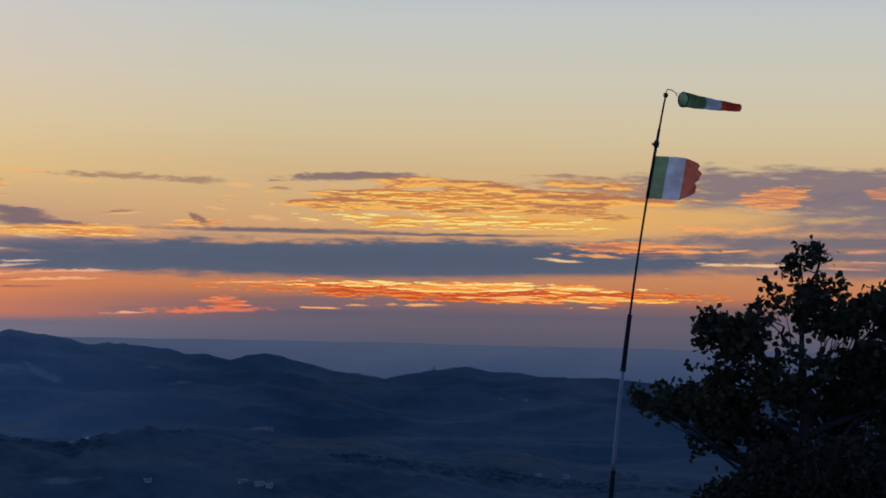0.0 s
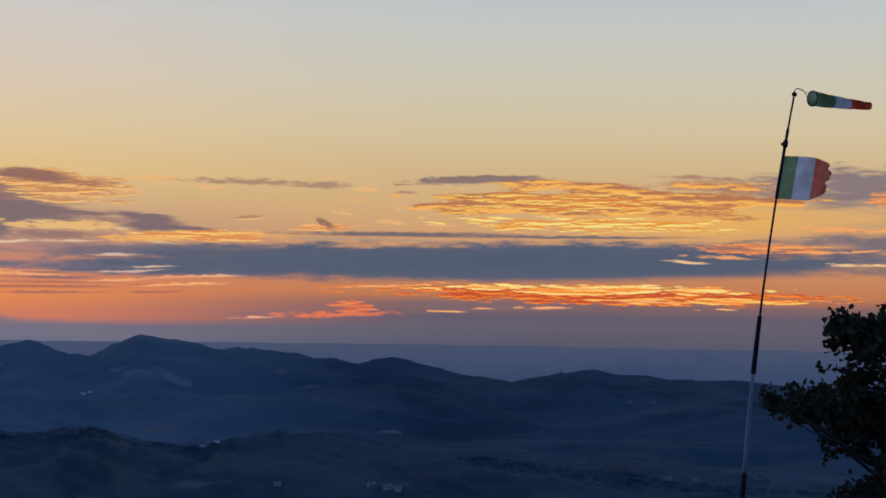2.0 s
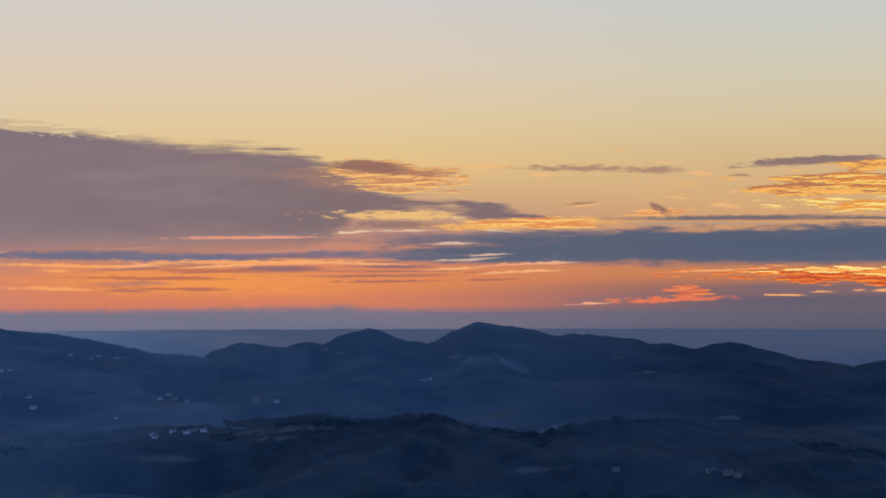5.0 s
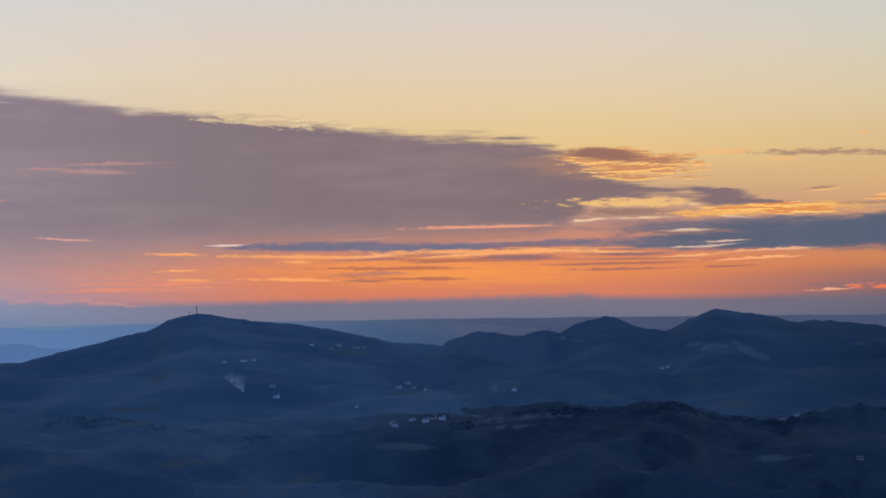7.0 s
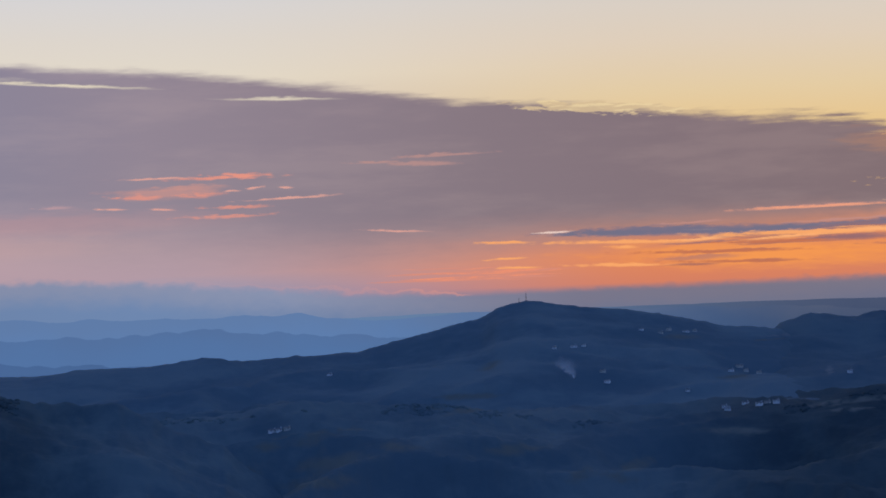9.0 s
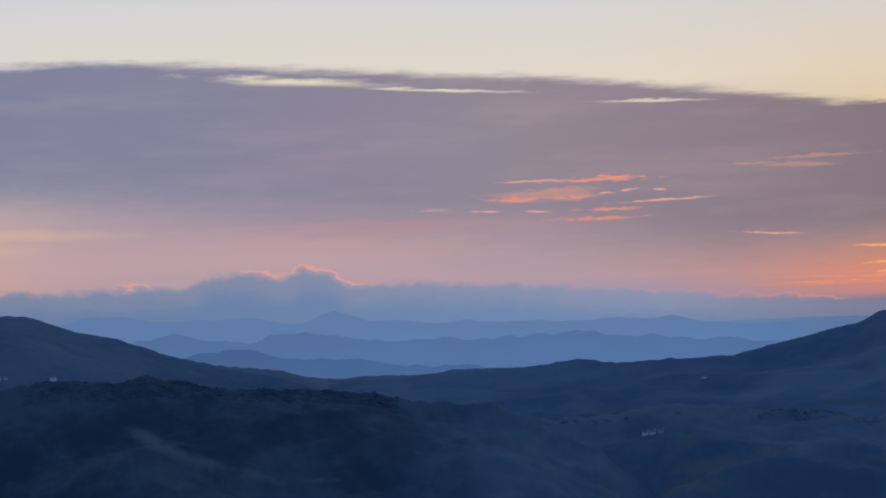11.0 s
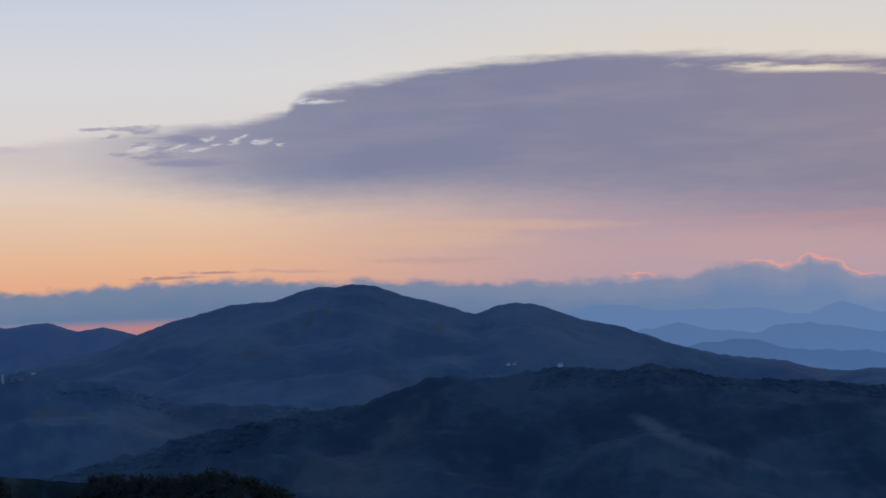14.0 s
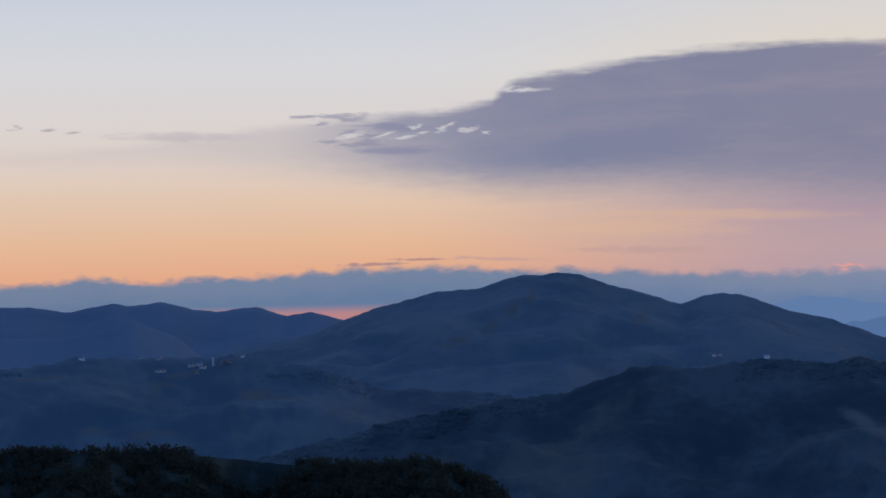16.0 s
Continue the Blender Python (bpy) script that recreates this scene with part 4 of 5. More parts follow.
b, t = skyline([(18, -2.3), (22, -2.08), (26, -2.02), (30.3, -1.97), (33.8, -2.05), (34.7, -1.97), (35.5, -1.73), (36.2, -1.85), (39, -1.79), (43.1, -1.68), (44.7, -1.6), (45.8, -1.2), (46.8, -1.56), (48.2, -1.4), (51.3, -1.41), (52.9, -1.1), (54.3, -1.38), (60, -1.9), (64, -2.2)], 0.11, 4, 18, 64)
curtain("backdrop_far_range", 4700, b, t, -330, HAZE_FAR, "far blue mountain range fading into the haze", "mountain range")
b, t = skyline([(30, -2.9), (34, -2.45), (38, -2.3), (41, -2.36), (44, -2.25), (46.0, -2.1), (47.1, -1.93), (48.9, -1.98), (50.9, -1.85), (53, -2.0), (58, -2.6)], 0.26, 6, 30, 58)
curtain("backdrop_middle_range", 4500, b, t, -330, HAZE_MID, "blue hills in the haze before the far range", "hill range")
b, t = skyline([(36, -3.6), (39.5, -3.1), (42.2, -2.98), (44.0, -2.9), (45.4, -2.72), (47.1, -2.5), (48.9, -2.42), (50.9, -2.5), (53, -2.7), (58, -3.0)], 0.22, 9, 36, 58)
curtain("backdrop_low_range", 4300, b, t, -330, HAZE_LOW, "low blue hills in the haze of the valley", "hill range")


# ---- things ----
def plain(colour, rough=0.6, metal=0.0, vary=0.25, size=0.3, bump=0.002):
    def build(n):
        at = n.add("ShaderNodeTexCoord").outputs["Object"]
        grain = n.noise(at, 1 / size, 6.0, 0.6)
        wear = n.noise(at, 0.15 / size, 3.0, 0.5)
        dark = tuple(c * (1 - vary) for c in colour[:3]) + (1.0,)
        return shiny(n, n.mix(n.math("MULTIPLY", n.math("ADD", grain, wear), 0.5), dark, colour), rough, grain, bump, metal)
    return build


def cloth(colour):
    """Thin woven nylon: the bright sky behind shines through it."""
    def build(n):
        at = n.add("ShaderNodeTexCoord").outputs["Object"]
        folds = n.noise(at, 5.0, 5.0, 0.6)
        weave = n.noise(at, 160.0, 2.0, 0.5)
        c = n.mix(n.step(folds, 0.3, 0.75), tuple(v * 0.72 for v in colour[:3]) + (1.0,), colour)
        front = shiny(n, c, 0.75, weave, 0.0006, specular=0.2)
        through_light = n.add("ShaderNodeBsdfTranslucent")
        n.put(through_light.inputs[0], c)
        m = n.add("ShaderNodeMixShader")
        m.inputs[0].default_value = 0.92
        n.put(m.inputs[1], front), n.put(m.inputs[2], through_light.outputs[0])
        return m.outputs[0]
    return build


def leafy(dark, light, thin=0.2):
    def build(n):
        info = n.add("ShaderNodeNewGeometry")
        c = n.mix(info.outputs["Random Per Island"], dark, light)
        c = n.mix(n.math("MULTIPLY", n.noise(info.outputs["Position"], 2.2, 3.0), 0.5), c, (0.03, 0.022, 0.012, 1))
        front = shiny(n, c, 0.7, specular=0.1)
        back = n.add("ShaderNodeBsdfTranslucent")
        n.put(back.inputs[0], c)
        m = n.add("ShaderNodeMixShader")
        m.inputs[0].default_value = thin
        n.put(m.inputs[1], front), n.put(m.inputs[2], back.outputs[0])
        return m.outputs[0]
    return build


LEAF = material("oak_leaf", leafy((0.034, 0.032, 0.016, 1), (0.08, 0.068, 0.034, 1)))
SHRUB_LEAF = material("shrub_leaf", leafy((0.026, 0.024, 0.015, 1), (0.05, 0.044, 0.026, 1)))
KNOLL_LEAF = material("knoll_leaf", leafy((0.056, 0.06, 0.036, 1), (0.08, 0.082, 0.048, 1), 0.4))
BARK = material("oak_bark", plain((0.04, 0.034, 0.028, 1), 0.9, 0.0, 0.5, 0.05, 0.01))
BLACK_TUBE = material("black_tube", plain((0.009, 0.009, 0.011, 1), 0.8, 0.0, 0.3))
GREY_TUBE = material("pale_tube", plain((0.26, 0.26, 0.27, 1), 0.45, 0.0, 0.3))
DARK_STEEL = material("dark_steel", plain((0.03, 0.03, 0.03, 1), 0.5, 0.5, 0.3))
GREEN_CLOTH = material("green_cloth", cloth((0.34, 0.46, 0.22, 1)))
WHITE_CLOTH = material("white_cloth", cloth((0.93, 0.9, 0.86, 1)))
RED_CLOTH = material("red_cloth", cloth((0.97, 0.23, 0.13, 1)))
PLASTER = material("pale_plaster", plain((0.82, 0.81, 0.79, 1), 0.85, 0.0, 0.18, 2.0, 0.01))
OCHRE = material("ochre_plaster", plain((0.62, 0.58, 0.5, 1), 0.85, 0.0, 0.2, 2.0, 0.01))
DULL = material("dull_plaster", plain((0.36, 0.33, 0.28, 1), 0.85, 0.0, 0.2, 2.0, 0.01))
ROOF_TILE = material("clay_roof", plain((0.24, 0.215, 0.195, 1), 0.85, 0.0, 0.4, 0.8, 0.03))
WINDOW_DARK = material("dark_window", plain((0.03, 0.035, 0.045, 1), 0.6, 0.0, 0.2))


def from_lists(name, verts, faces, mat, smooth=True):
    mesh = bpy.data.meshes.new(name)
    mesh.from_pydata([tuple(v) for v in verts], [], faces)
    mesh.polygons.foreach_set("use_smooth", [smooth] * len(mesh.polygons))
    mesh.materials.append(mat)
    return mesh


def part(name, data, parent, label="", mat=None):
    """Link a mesh (or a bmesh with its material) as one part under a thing."""
    if isinstance(data, bmesh.types.BMesh):
        mesh = bpy.data.meshes.new(name)
        data.to_mesh(mesh)
        data.free()
        mesh.materials.append(mat)
        data = mesh
    ob = new(name, data)
    ob.parent = parent
    return tagged(ob, label) if label else ob


def thing(name, place, label, category, group="", turn=0.0, kind=""):
    ob = new(name)
    ob.empty_display_size = 0.2
    ob.matrix_basis = Matrix.Translation(place) @ Matrix.Rotation(radians(turn), 4, "Z")
    return tagged(ob, label, category, group, kind)


def tube(path, radii, sides=10):
    """Vertices and faces of a tapered round tube along the path, closed at both ends."""
    path = [Vector(p) for p in path]
    verts, faces = [], []
    for i, p in enumerate(path):
        way = (path[min(i + 1, len(path) - 1)] - path[max(i - 1, 0)]).normalized()
        side = way.orthogonal().normalized() if i == 0 else (side - way * side.dot(way)).normalized()
        up = way.cross(side)
        for k in range(sides):
            a = 2 * math.pi * k / sides
            verts.append(p + (side * math.cos(a) + up * math.sin(a)) * radii[i])
        if i:
            o = (i - 1) * sides
            faces += [(o + k, o + (k + 1) % sides, o + sides + (k + 1) % sides, o + sides + k) for k in range(sides)]
    faces.append(tuple(reversed(range(sides))))
    faces.append(tuple(range((len(path) - 1) * sides, len(path) * sides)))
    return verts, faces


def joined(pieces):
    verts, faces = [], []
    for v, f in pieces:
        o = len(verts)
        verts += v
        faces += [tuple(i + o for i in face) for face in f]
    return verts, faces


# -- the flag pole with its flag and windsock, about thirty metres off on the slope --
POLE_FAR = 32.0
pole_foot = Vector((2.93, POLE_FAR, float(ground_height(np.array(-5.2), np.array(32.1)))))


def pole_at(z, off=0.0):
    """The slightly bent, leaning line of the pole; z above the world's zero."""
    k = z + 1.6
    return Vector((2.94 + 0.062 * k + 0.0088 * k * k + off, POLE_FAR, z)) - pole_foot


pole = thing("flag_pole", pole_foot, "tall leaning sectional pole of black and pale tubes", "pole")


def section(name, z0, z1, r0, r1, mat, label):
    zs = np.linspace(z0, z1, 9)
    v, f = tube([pole_at(z) for z in zs], list(np.linspace(r0, r1, 9)), 14)
    return part(name, from_lists(name, v, f, mat), pole, label)


section("lower_tube", pole_foot.z - 0.1, -1.56, 0.044, 0.042, BLACK_TUBE, "black lower tube")
section("pale_tube", -1.58, 0.16, 0.035, 0.034, GREY_TUBE, "pale grey tube")
section("sleeve", 0.14, 1.09, 0.044, 0.037, BLACK_TUBE, "thick black sleeve")
section("rod", 1.07, 3.1, 0.019, 0.018, BLACK_TUBE, "thin dark rod")
section("upper_sleeve", 3.05, 4.22, 0.027, 0.024, BLACK_TUBE, "black upper sleeve")
section("top_rod", 4.2, 4.8, 0.017, 0.015, BLACK_TUBE, "thin dark top rod")
clamp = pole
for name, z, r, h in (("collar", 0.16, 0.05, 0.03), ("clamp", 3.97, 0.045, 0.06), ("collar", -1.56, 0.05, 0.03), ("cap", 4.8, 0.04, 0.035)):
    v, f = tube([pole_at(z - h), pole_at(z - h * 0.6), pole_at(z + h * 0.6), pole_at(z + h)], [r * 0.8, r, r, r * 0.75], 14)
    fitting = part(name, from_lists(name, v, f, DARK_STEEL), pole)
    clamp = fitting if name == "clamp" else clamp
v, f = tube([pole_at(3.97, -0.03), pole_at(3.97, -0.075)], [0.02, 0.024], 8)
part("cleat", from_lists("cleat", v, f, DARK_STEEL), clamp)

flag = thing("flag", pole_at(3.03) + pole_foot, "weathered flag in green, white and red flying from the pole", "flag")
HOIST, FLY = 0.72, 0.87


def flag_point(s, h):
    """s from the pole outwards, h from the foot to the head of the flag."""
    z = 0.02 + h * HOIST
    x = pole_at(3.03 + z).x - pole_at(3.03).x + 0.02 + s * FLY
    swing = s ** 0.8
    y = swing * (0.11 * math.sin(5.2 * s + 1.6 * h + 0.4) + 0.05 * math.sin(11 * s - 3.5 * h)) + 0.1 * s
    curl = max(0.0, s - 0.58) / 0.42
    z += -0.04 * s + 0.02 * math.sin(4.6 * s + 0.5) * s + curl * (0.2 * (1 - h) - 0.09 * h)
    tatter = max(0.0, s - 0.86) / 0.14
    x -= tatter * (0.08 * abs(math.sin(h * 4.1 + 0.5)) + 0.035 * math.sin(h * 11 + 1.2) ** 2)
    return (x, y, z)


for name, s0, s1, mat, label in (("green_panel", 0.0, 0.27, GREEN_CLOTH, "faded green panel"), ("white_panel", 0.27, 0.6, WHITE_CLOTH, "greyish white panel"), ("red_panel", 0.6, 1.0, RED_CLOTH, "red panel with a torn edge")):
    cols, rows = 16, 26
    verts = [flag_point(s0 + (s1 - s0) * i / cols, j / rows) for j in range(rows + 1) for i in range(cols + 1)]
    faces = [(j * (cols + 1) + i, j * (cols + 1) + i + 1, (j + 1) * (cols + 1) + i + 1, (j + 1) * (cols + 1) + i) for j in range(rows) for i in range(cols)]
    part(name, from_lists(name, verts, faces, mat), flag, label)
v, f = tube([Vector(flag_point(0, k / 6)) + Vector((-0.012, 0, 0)) for k in range(7)], [0.009] * 7, 6)
part("hoist_rope", from_lists("hoist_rope", v, f, GREY_TUBE), flag)

sock_foot = pole_at(4.84) + pole_foot
sock = thing("windsock", sock_foot, "green, white and red windsock blown out level from the pole top", "windsock")
SOCK = [Vector((0.30 + 1.06 * k / 24, 0.08 + 0.72 * k / 24, -0.10 - 0.012 * math.sin(k / 24 * 3.1) - 0.002 * k + 0.003 * math.sin(k * 0.8))) for k in range(25)]


def sock_radius(k):
    return (0.128 - 0.062 * k / 24) * (1 + 0.015 * math.sin(k * 1.7))


for name, k0, k1, mat, label in (("green_band", 0, 8, GREEN_CLOTH, "dark green mouth band"), ("white_band", 8, 15, WHITE_CLOTH, "white middle band"), ("red_band", 15, 24, RED_CLOTH, "red tail band")):
    path = SOCK[k0:k1 + 1]
    v, f = tube(path, [sock_radius(k) for k in range(k0, k1 + 1)], 22)
    band = part(name, from_lists(name, v, f[:-2], mat), sock, label)
    mouth = band if k0 == 0 else mouth
ring_side, ring_up = Vector((-0.56, 0.83, 0)).normalized(), Vector((0, 0, 1))
loop = [SOCK[0] + (ring_side * math.cos(a) + ring_up * math.sin(a)) * sock_radius(0) for a in np.linspace(0, 2 * math.pi, 29)]
v, f = tube(loop, [0.009] * 29, 6)
part("hoop", from_lists("hoop", v, f, DARK_STEEL), mouth, "dark steel hoop")
v, f = tube([(0, 0, -0.04), (0.0, 0, 0.03), (0.03, 0.01, 0.06), (0.1, 0.03, 0.05), (0.15, 0.045, 0.02)], [0.008] * 5, 6)
arm = part("swivel_arm", from_lists("swivel_arm", v, f, DARK_STEEL), sock)
for a in (0.5, 2.6, 4.7):
    rim = SOCK[0] + (ring_side * math.cos(a) + ring_up * math.sin(a)) * sock_radius(0)
    v, f = tube([(0.15, 0.045, 0.02), rim], [0.0035, 0.0035], 5)
    part("cord", from_lists("cord", v, f, GREY_TUBE), arm, "thin pale cord")


# -- oak tree and shrubs --
def leaves(centres, size, rng, per=7, spread=0.09):
    """Rosettes of folded leaves about the twig tips."""
    n = len(centres) * per
    c = np.repeat(np.asarray(centres), per, 0) + rng.normal(0, spread, (n, 3))
    out = rng.normal(0, 1, (n, 3)) + np.array([0, 0, 0.25])
    out /= np.linalg.norm(out, axis=1)[:, None]
    side = np.cross(out, rng.normal(0, 1, (n, 3)))
    side /= np.linalg.norm(side, axis=1)[:, None]
    fold = np.cross(out, side)
    length = size * rng.uniform(0.7, 1.35, (n, 1))
    width = length * 0.36
    points = [c, c + out * length * 0.35 + side * width * 0.75 + fold * width * 0.25, c + out * length * 0.75 + side * width + fold * width * 0.4, c + out * length, c + out * length * 0.75 - side * width + fold * width * 0.4, c + out * length * 0.35 - side * width * 0.75 + fold * width * 0.25]
    verts = np.stack(points, 1).reshape(-1, 3)
    i = np.arange(n) * 6
    faces = np.concatenate([np.stack([i, i + 1, i + 2, i + 3], 1), np.stack([i, i + 3, i + 4, i + 5], 1)])
    return verts, faces


def leaf_mesh(name, centres, size, rng, mat, per=7, spread=0.09):
    v, f = leaves(centres, size, rng, per, spread)
    mesh = bpy.data.meshes.new(name)
    mesh.from_pydata(v.tolist(), [], f.tolist())
    mesh.materials.append(mat)
    return mesh


def tips_in(clumps, density, rng, hole=-0.12):
    """Twig tips in a crown made of flattened clumps, thinner towards the middle and full of gaps."""
    tips = []
    for x, y, z, r in clumps:
        count = int(density * r ** 2.2)
        d = rng.normal(0, 1, (count, 3))
        d /= np.linalg.norm(d, axis=1)[:, None]
        reach = r * rng.uniform(0.25, 1.0, (count, 1)) ** 0.55
        p = np.array([x, y, z]) + d * reach * np.array([1.05, 1.0, 0.82])
        gaps = fractal(p[:, 0] * 2.6 + p[:, 1] * 1.7, p[:, 2] * 2.6 + p[:, 1], 3, 61)
        tips.append(p[gaps > hole])
    return np.concatenate(tips)


def oak(place, clumps, fork, label):
    rng = np.random.default_rng(11)
    tree = thing("oak_tree", place, label, "tree")
    top = max(c[2] for c in clumps)
    spine = [Vector((0.05 * math.sin(k * 1.3), 0.04 * math.cos(k * 1.9), fork * 0 + top * 0.86 * k / 10)) for k in range(11)]
    pieces = [tube([Vector((0, 0, -0.15))] + spine[1:], [0.17] + [0.15 * (1 - 0.088 * k) for k in range(1, 11)], 12)]
    tips = tips_in(clumps, 520, rng, -0.04)
    for x, y, z, r in clumps:
        start = spine[min(max(int((z - 0.55 * math.hypot(x, y)) / (top * 0.86) * 10), 2), 9)]
        end = Vector((x, y, z))
        bow = [start.lerp(end, k / 7) + Vector((0.05 * math.sin(k * 2.1 + x), 0.05 * math.cos(k * 1.7 + z), -0.10 * math.sin(k / 7 * math.pi))) for k in range(8)]
        pieces.append(tube(bow, [0.055 * (1 - 0.1 * k) for k in range(8)], 7))
        near = tips[np.linalg.norm(tips - np.array([x, y, z]), axis=1) < r]
        for p in near[::7]:
            a = bow[int(rng.integers(3, 8))]
            b = Vector(p)
            m = a.lerp(b, 0.5) + Vector(rng.normal(0, 0.05, 3))
            pieces.append(tube([a, m, b], [0.014, 0.01, 0.005], 4))
    v, f = joined(pieces)
    part("trunk", from_lists("trunk", v, f, BARK), tree, "dark trunk with spreading limbs")
    part("crown", leaf_mesh("crown", tips, 0.1, rng, LEAF, 12, 0.06), tree, "dense lobed leaves with gaps of sky")
    return tree


TREE_FAR = 27.0
tree_foot = Vector((5.15, TREE_FAR, -2.42))
# lateral place and height of the clumps of the crown, and their size
CROWN = [(5.4, 2.0, 0.36), (5.15, 1.55, 0.55), (5.55, 1.35, 0.5), (4.75, 1.05, 0.5), (4.15, 0.9, 0.36), (3.8, 0.95, 0.3), (3.75, 0.35, 0.26), (5.4, 0.75, 0.62), (6.1, 1.05, 0.6), (6.7, 1.3, 0.5), (4.25, 0.45, 0.4), (4.85, 0.3, 0.5), (3.95, -0.12, 0.42), (3.45, -0.1, 0.36), (3.05, -0.04, 0.26), (4.3, -0.35, 0.42), (3.85, -0.6, 0.3), (5.9, 0.35, 0.6), (6.6, 0.45, 0.6), (7.3, 0.8, 0.6), (7.5, 0.0, 0.65), (6.5, -0.25, 0.35), (5.0, -0.35, 0.34), (4.9, -0.9, 0.36), (7.0, -0.8, 0.55), (5.6, -0.3, 0.42), (6.1, 0.0, 0.45), (5.85, -0.75, 0.5), (4.95, -0.75, 0.42), (6.35, -0.6, 0.45), (5.35, -1.15, 0.5), (2.85, 0.06, 0.2), (3.3, 0.1, 0.24)]
rng = np.random.default_rng(5)
clumps = [(x - tree_foot.x, float(rng.uniform(-0.7, 0.7)), z - tree_foot.z, r) for x, z, r in CROWN]
oak(tree_foot, clumps, 1.2, "dark oak tree with dense lobed leaves against the sunset")


def shrub(place, clumps, seed, label):
    rng = np.random.default_rng(seed)
    bush = thing("shrub", place, label, "shrub", "shrubs on the slope")
    tips = tips_in(clumps, 1400, rng, -0.4)
    v, f = joined([tube([(0.2 * math.sin(k), 0.2 * math.cos(k), -0.1), (x * 0.5, y * 0.5, z * 0.6), (x, y, z)], [0.03, 0.02, 0.01], 6) for k, (x, y, z, r) in enumerate(clumps)])
    part("stems", from_lists("stems", v, f, BARK), bush)
    part("foliage", leaf_mesh("foliage", tips, 0.08, rng, SHRUB_LEAF, 10, 0.08), bush, "dense dark foliage")


for k, (x, far, clumps) in enumerate([
    (4.6, 25.5, [(-0.5, 0, 0.75, 0.6), (0.1, 0.2, 1.2, 0.6), (0.7, 0, 1.3, 0.6), (-0.1, 0.3, 0.4, 0.6), (0.5, 0, 0.5, 0.6)]),
    (5.9, 25.0, [(-0.5, 0, 1.25, 0.65), (0.2, 0.1, 1.3, 0.65), (0.8, 0, 1.3, 0.6), (-0.2, 0, 0.5, 0.6), (0.6, 0.2, 0.5, 0.6)]),
    (7.2, 25.4, [(-0.4, 0, 1.15, 0.7), (0.3, 0.2, 1.3, 0.7), (-0.1, 0, 0.6, 0.7), (0.9, 0, 0.9, 0.6)]),
    (3.75, 26.2, [(-0.3, 0, 0.35, 0.42), (0.2, 0.1, 0.6, 0.45), (0.5, 0, 0.4, 0.4)]),
]):
    z = float(ground_height(np.array(-math.degrees(math.atan2(x, far))), np.array(math.hypot(x, far))))
    shrub(Vector((x, far, z)), clumps, 70 + k, "low dark shrub on the slope under the oak")


# -- woods on the middle hills: rounded crowns standing along the crests --
def canopy(name, places, radii, mat, rng, tall=0.9):
    """Crowns of a far wood, each an uneven dome that stands partly in the next one, as one mesh."""
    n, sides = len(places), 7
    turn = rng.uniform(0, 6.28, (n, 1)) + np.arange(sides) * 2 * math.pi / sides
    rows = []
    for wide, high in ((0.45, 0.88), (0.92, 0.45), (1.0, -0.1), (0.75, -0.6)):
        r = radii[:, None] * wide * rng.uniform(0.78, 1.2, (n, sides))
        z = radii[:, None] * tall * (high + rng.uniform(-0.14, 0.14, (n, sides)))
        rows.append(np.stack([r * np.cos(turn), r * np.sin(turn), z], -1))
    top = np.stack([np.zeros(n), np.zeros(n), radii * tall * rng.uniform(0.95, 1.15, n)], -1)[:, None, :]
    verts = np.concatenate([top] + rows, 1) + places[:, None, :]
    k = np.arange(sides)
    after = (k + 1) % sides
    caps = np.stack([0 * k, 1 + k, 1 + after], 1)
    walls = np.concatenate([np.stack([1 + o + k, 1 + o + sides + k, 1 + o + sides + after, 1 + o + after], 1) for o in (0, sides, 2 * sides)])
    start = np.arange(n)[:, None, None] * (1 + 4 * sides)
    mesh = bpy.data.meshes.new(name)
    mesh.from_pydata(verts.reshape(-1, 3).tolist(), [], (caps + start).reshape(-1, 3).tolist() + (walls + start).reshape(-1, 4).tolist())
    mesh.polygons.foreach_set("use_smooth", [True] * len(mesh.polygons))
    mesh.materials.append(mat)
    return mesh


def hillside_wood(name, hill, b0, b1, count, seed, bare, mat, pale=0.0):
    rng = np.random.default_rng(seed)
    b = rng.uniform(b0, b1, count)
    middle = hill.line(b)[0]
    d = middle + rng.uniform(-40, 12, count)
    z = hill.height(b, d)
    dips = np.degrees(np.arctan2(z - EYE, d))
    x, y = -np.sin(np.radians(b)) * d, np.cos(np.radians(b)) * d
    keep = (z > ground_height(b, d) + 1) & (fractal(x / 110, y / 110, 3, seed) > -0.1)
    for what, bearing, dip, wide, high, slope in bare:
        keep &= ((b - bearing) / wide) ** 2 + ((dips - dip + slope * (b - bearing)) / high) ** 2 > 1.2
    places = np.stack([x, y, z], -1)[keep]
    radii = rng.uniform(1.3, 2.9, len(places))
    places[:, 2] -= radii * 0.6
    mesh = canopy(name, places, radii, mat, rng)
    # the crowns take the hill's painted haze too, as a paler colour
    mesh.attributes.new("field_haze", "FLOAT", "POINT").data.foreach_set("value", np.full(len(mesh.vertices), pale, np.float32))
    tagged(new(name, mesh), "dark mixed wood in stands along the crest of the hill", "wood", kind="stuff")


hillside_wood("foothill_wood", MIDDLE_HILLS, -14, 21, 3600, 83, MIDDLE_BARE, DARK_FOREST)
hillside_wood("valley_wood", MIDDLE_HILLS, 20.5, 44, 2400, 101, MIDDLE_BARE, FOREST, 0.85)
hillside_wood("broad_hill_wood", BROAD_HILL, 44, 70, 3000, 89, BROAD_BARE, FOREST)
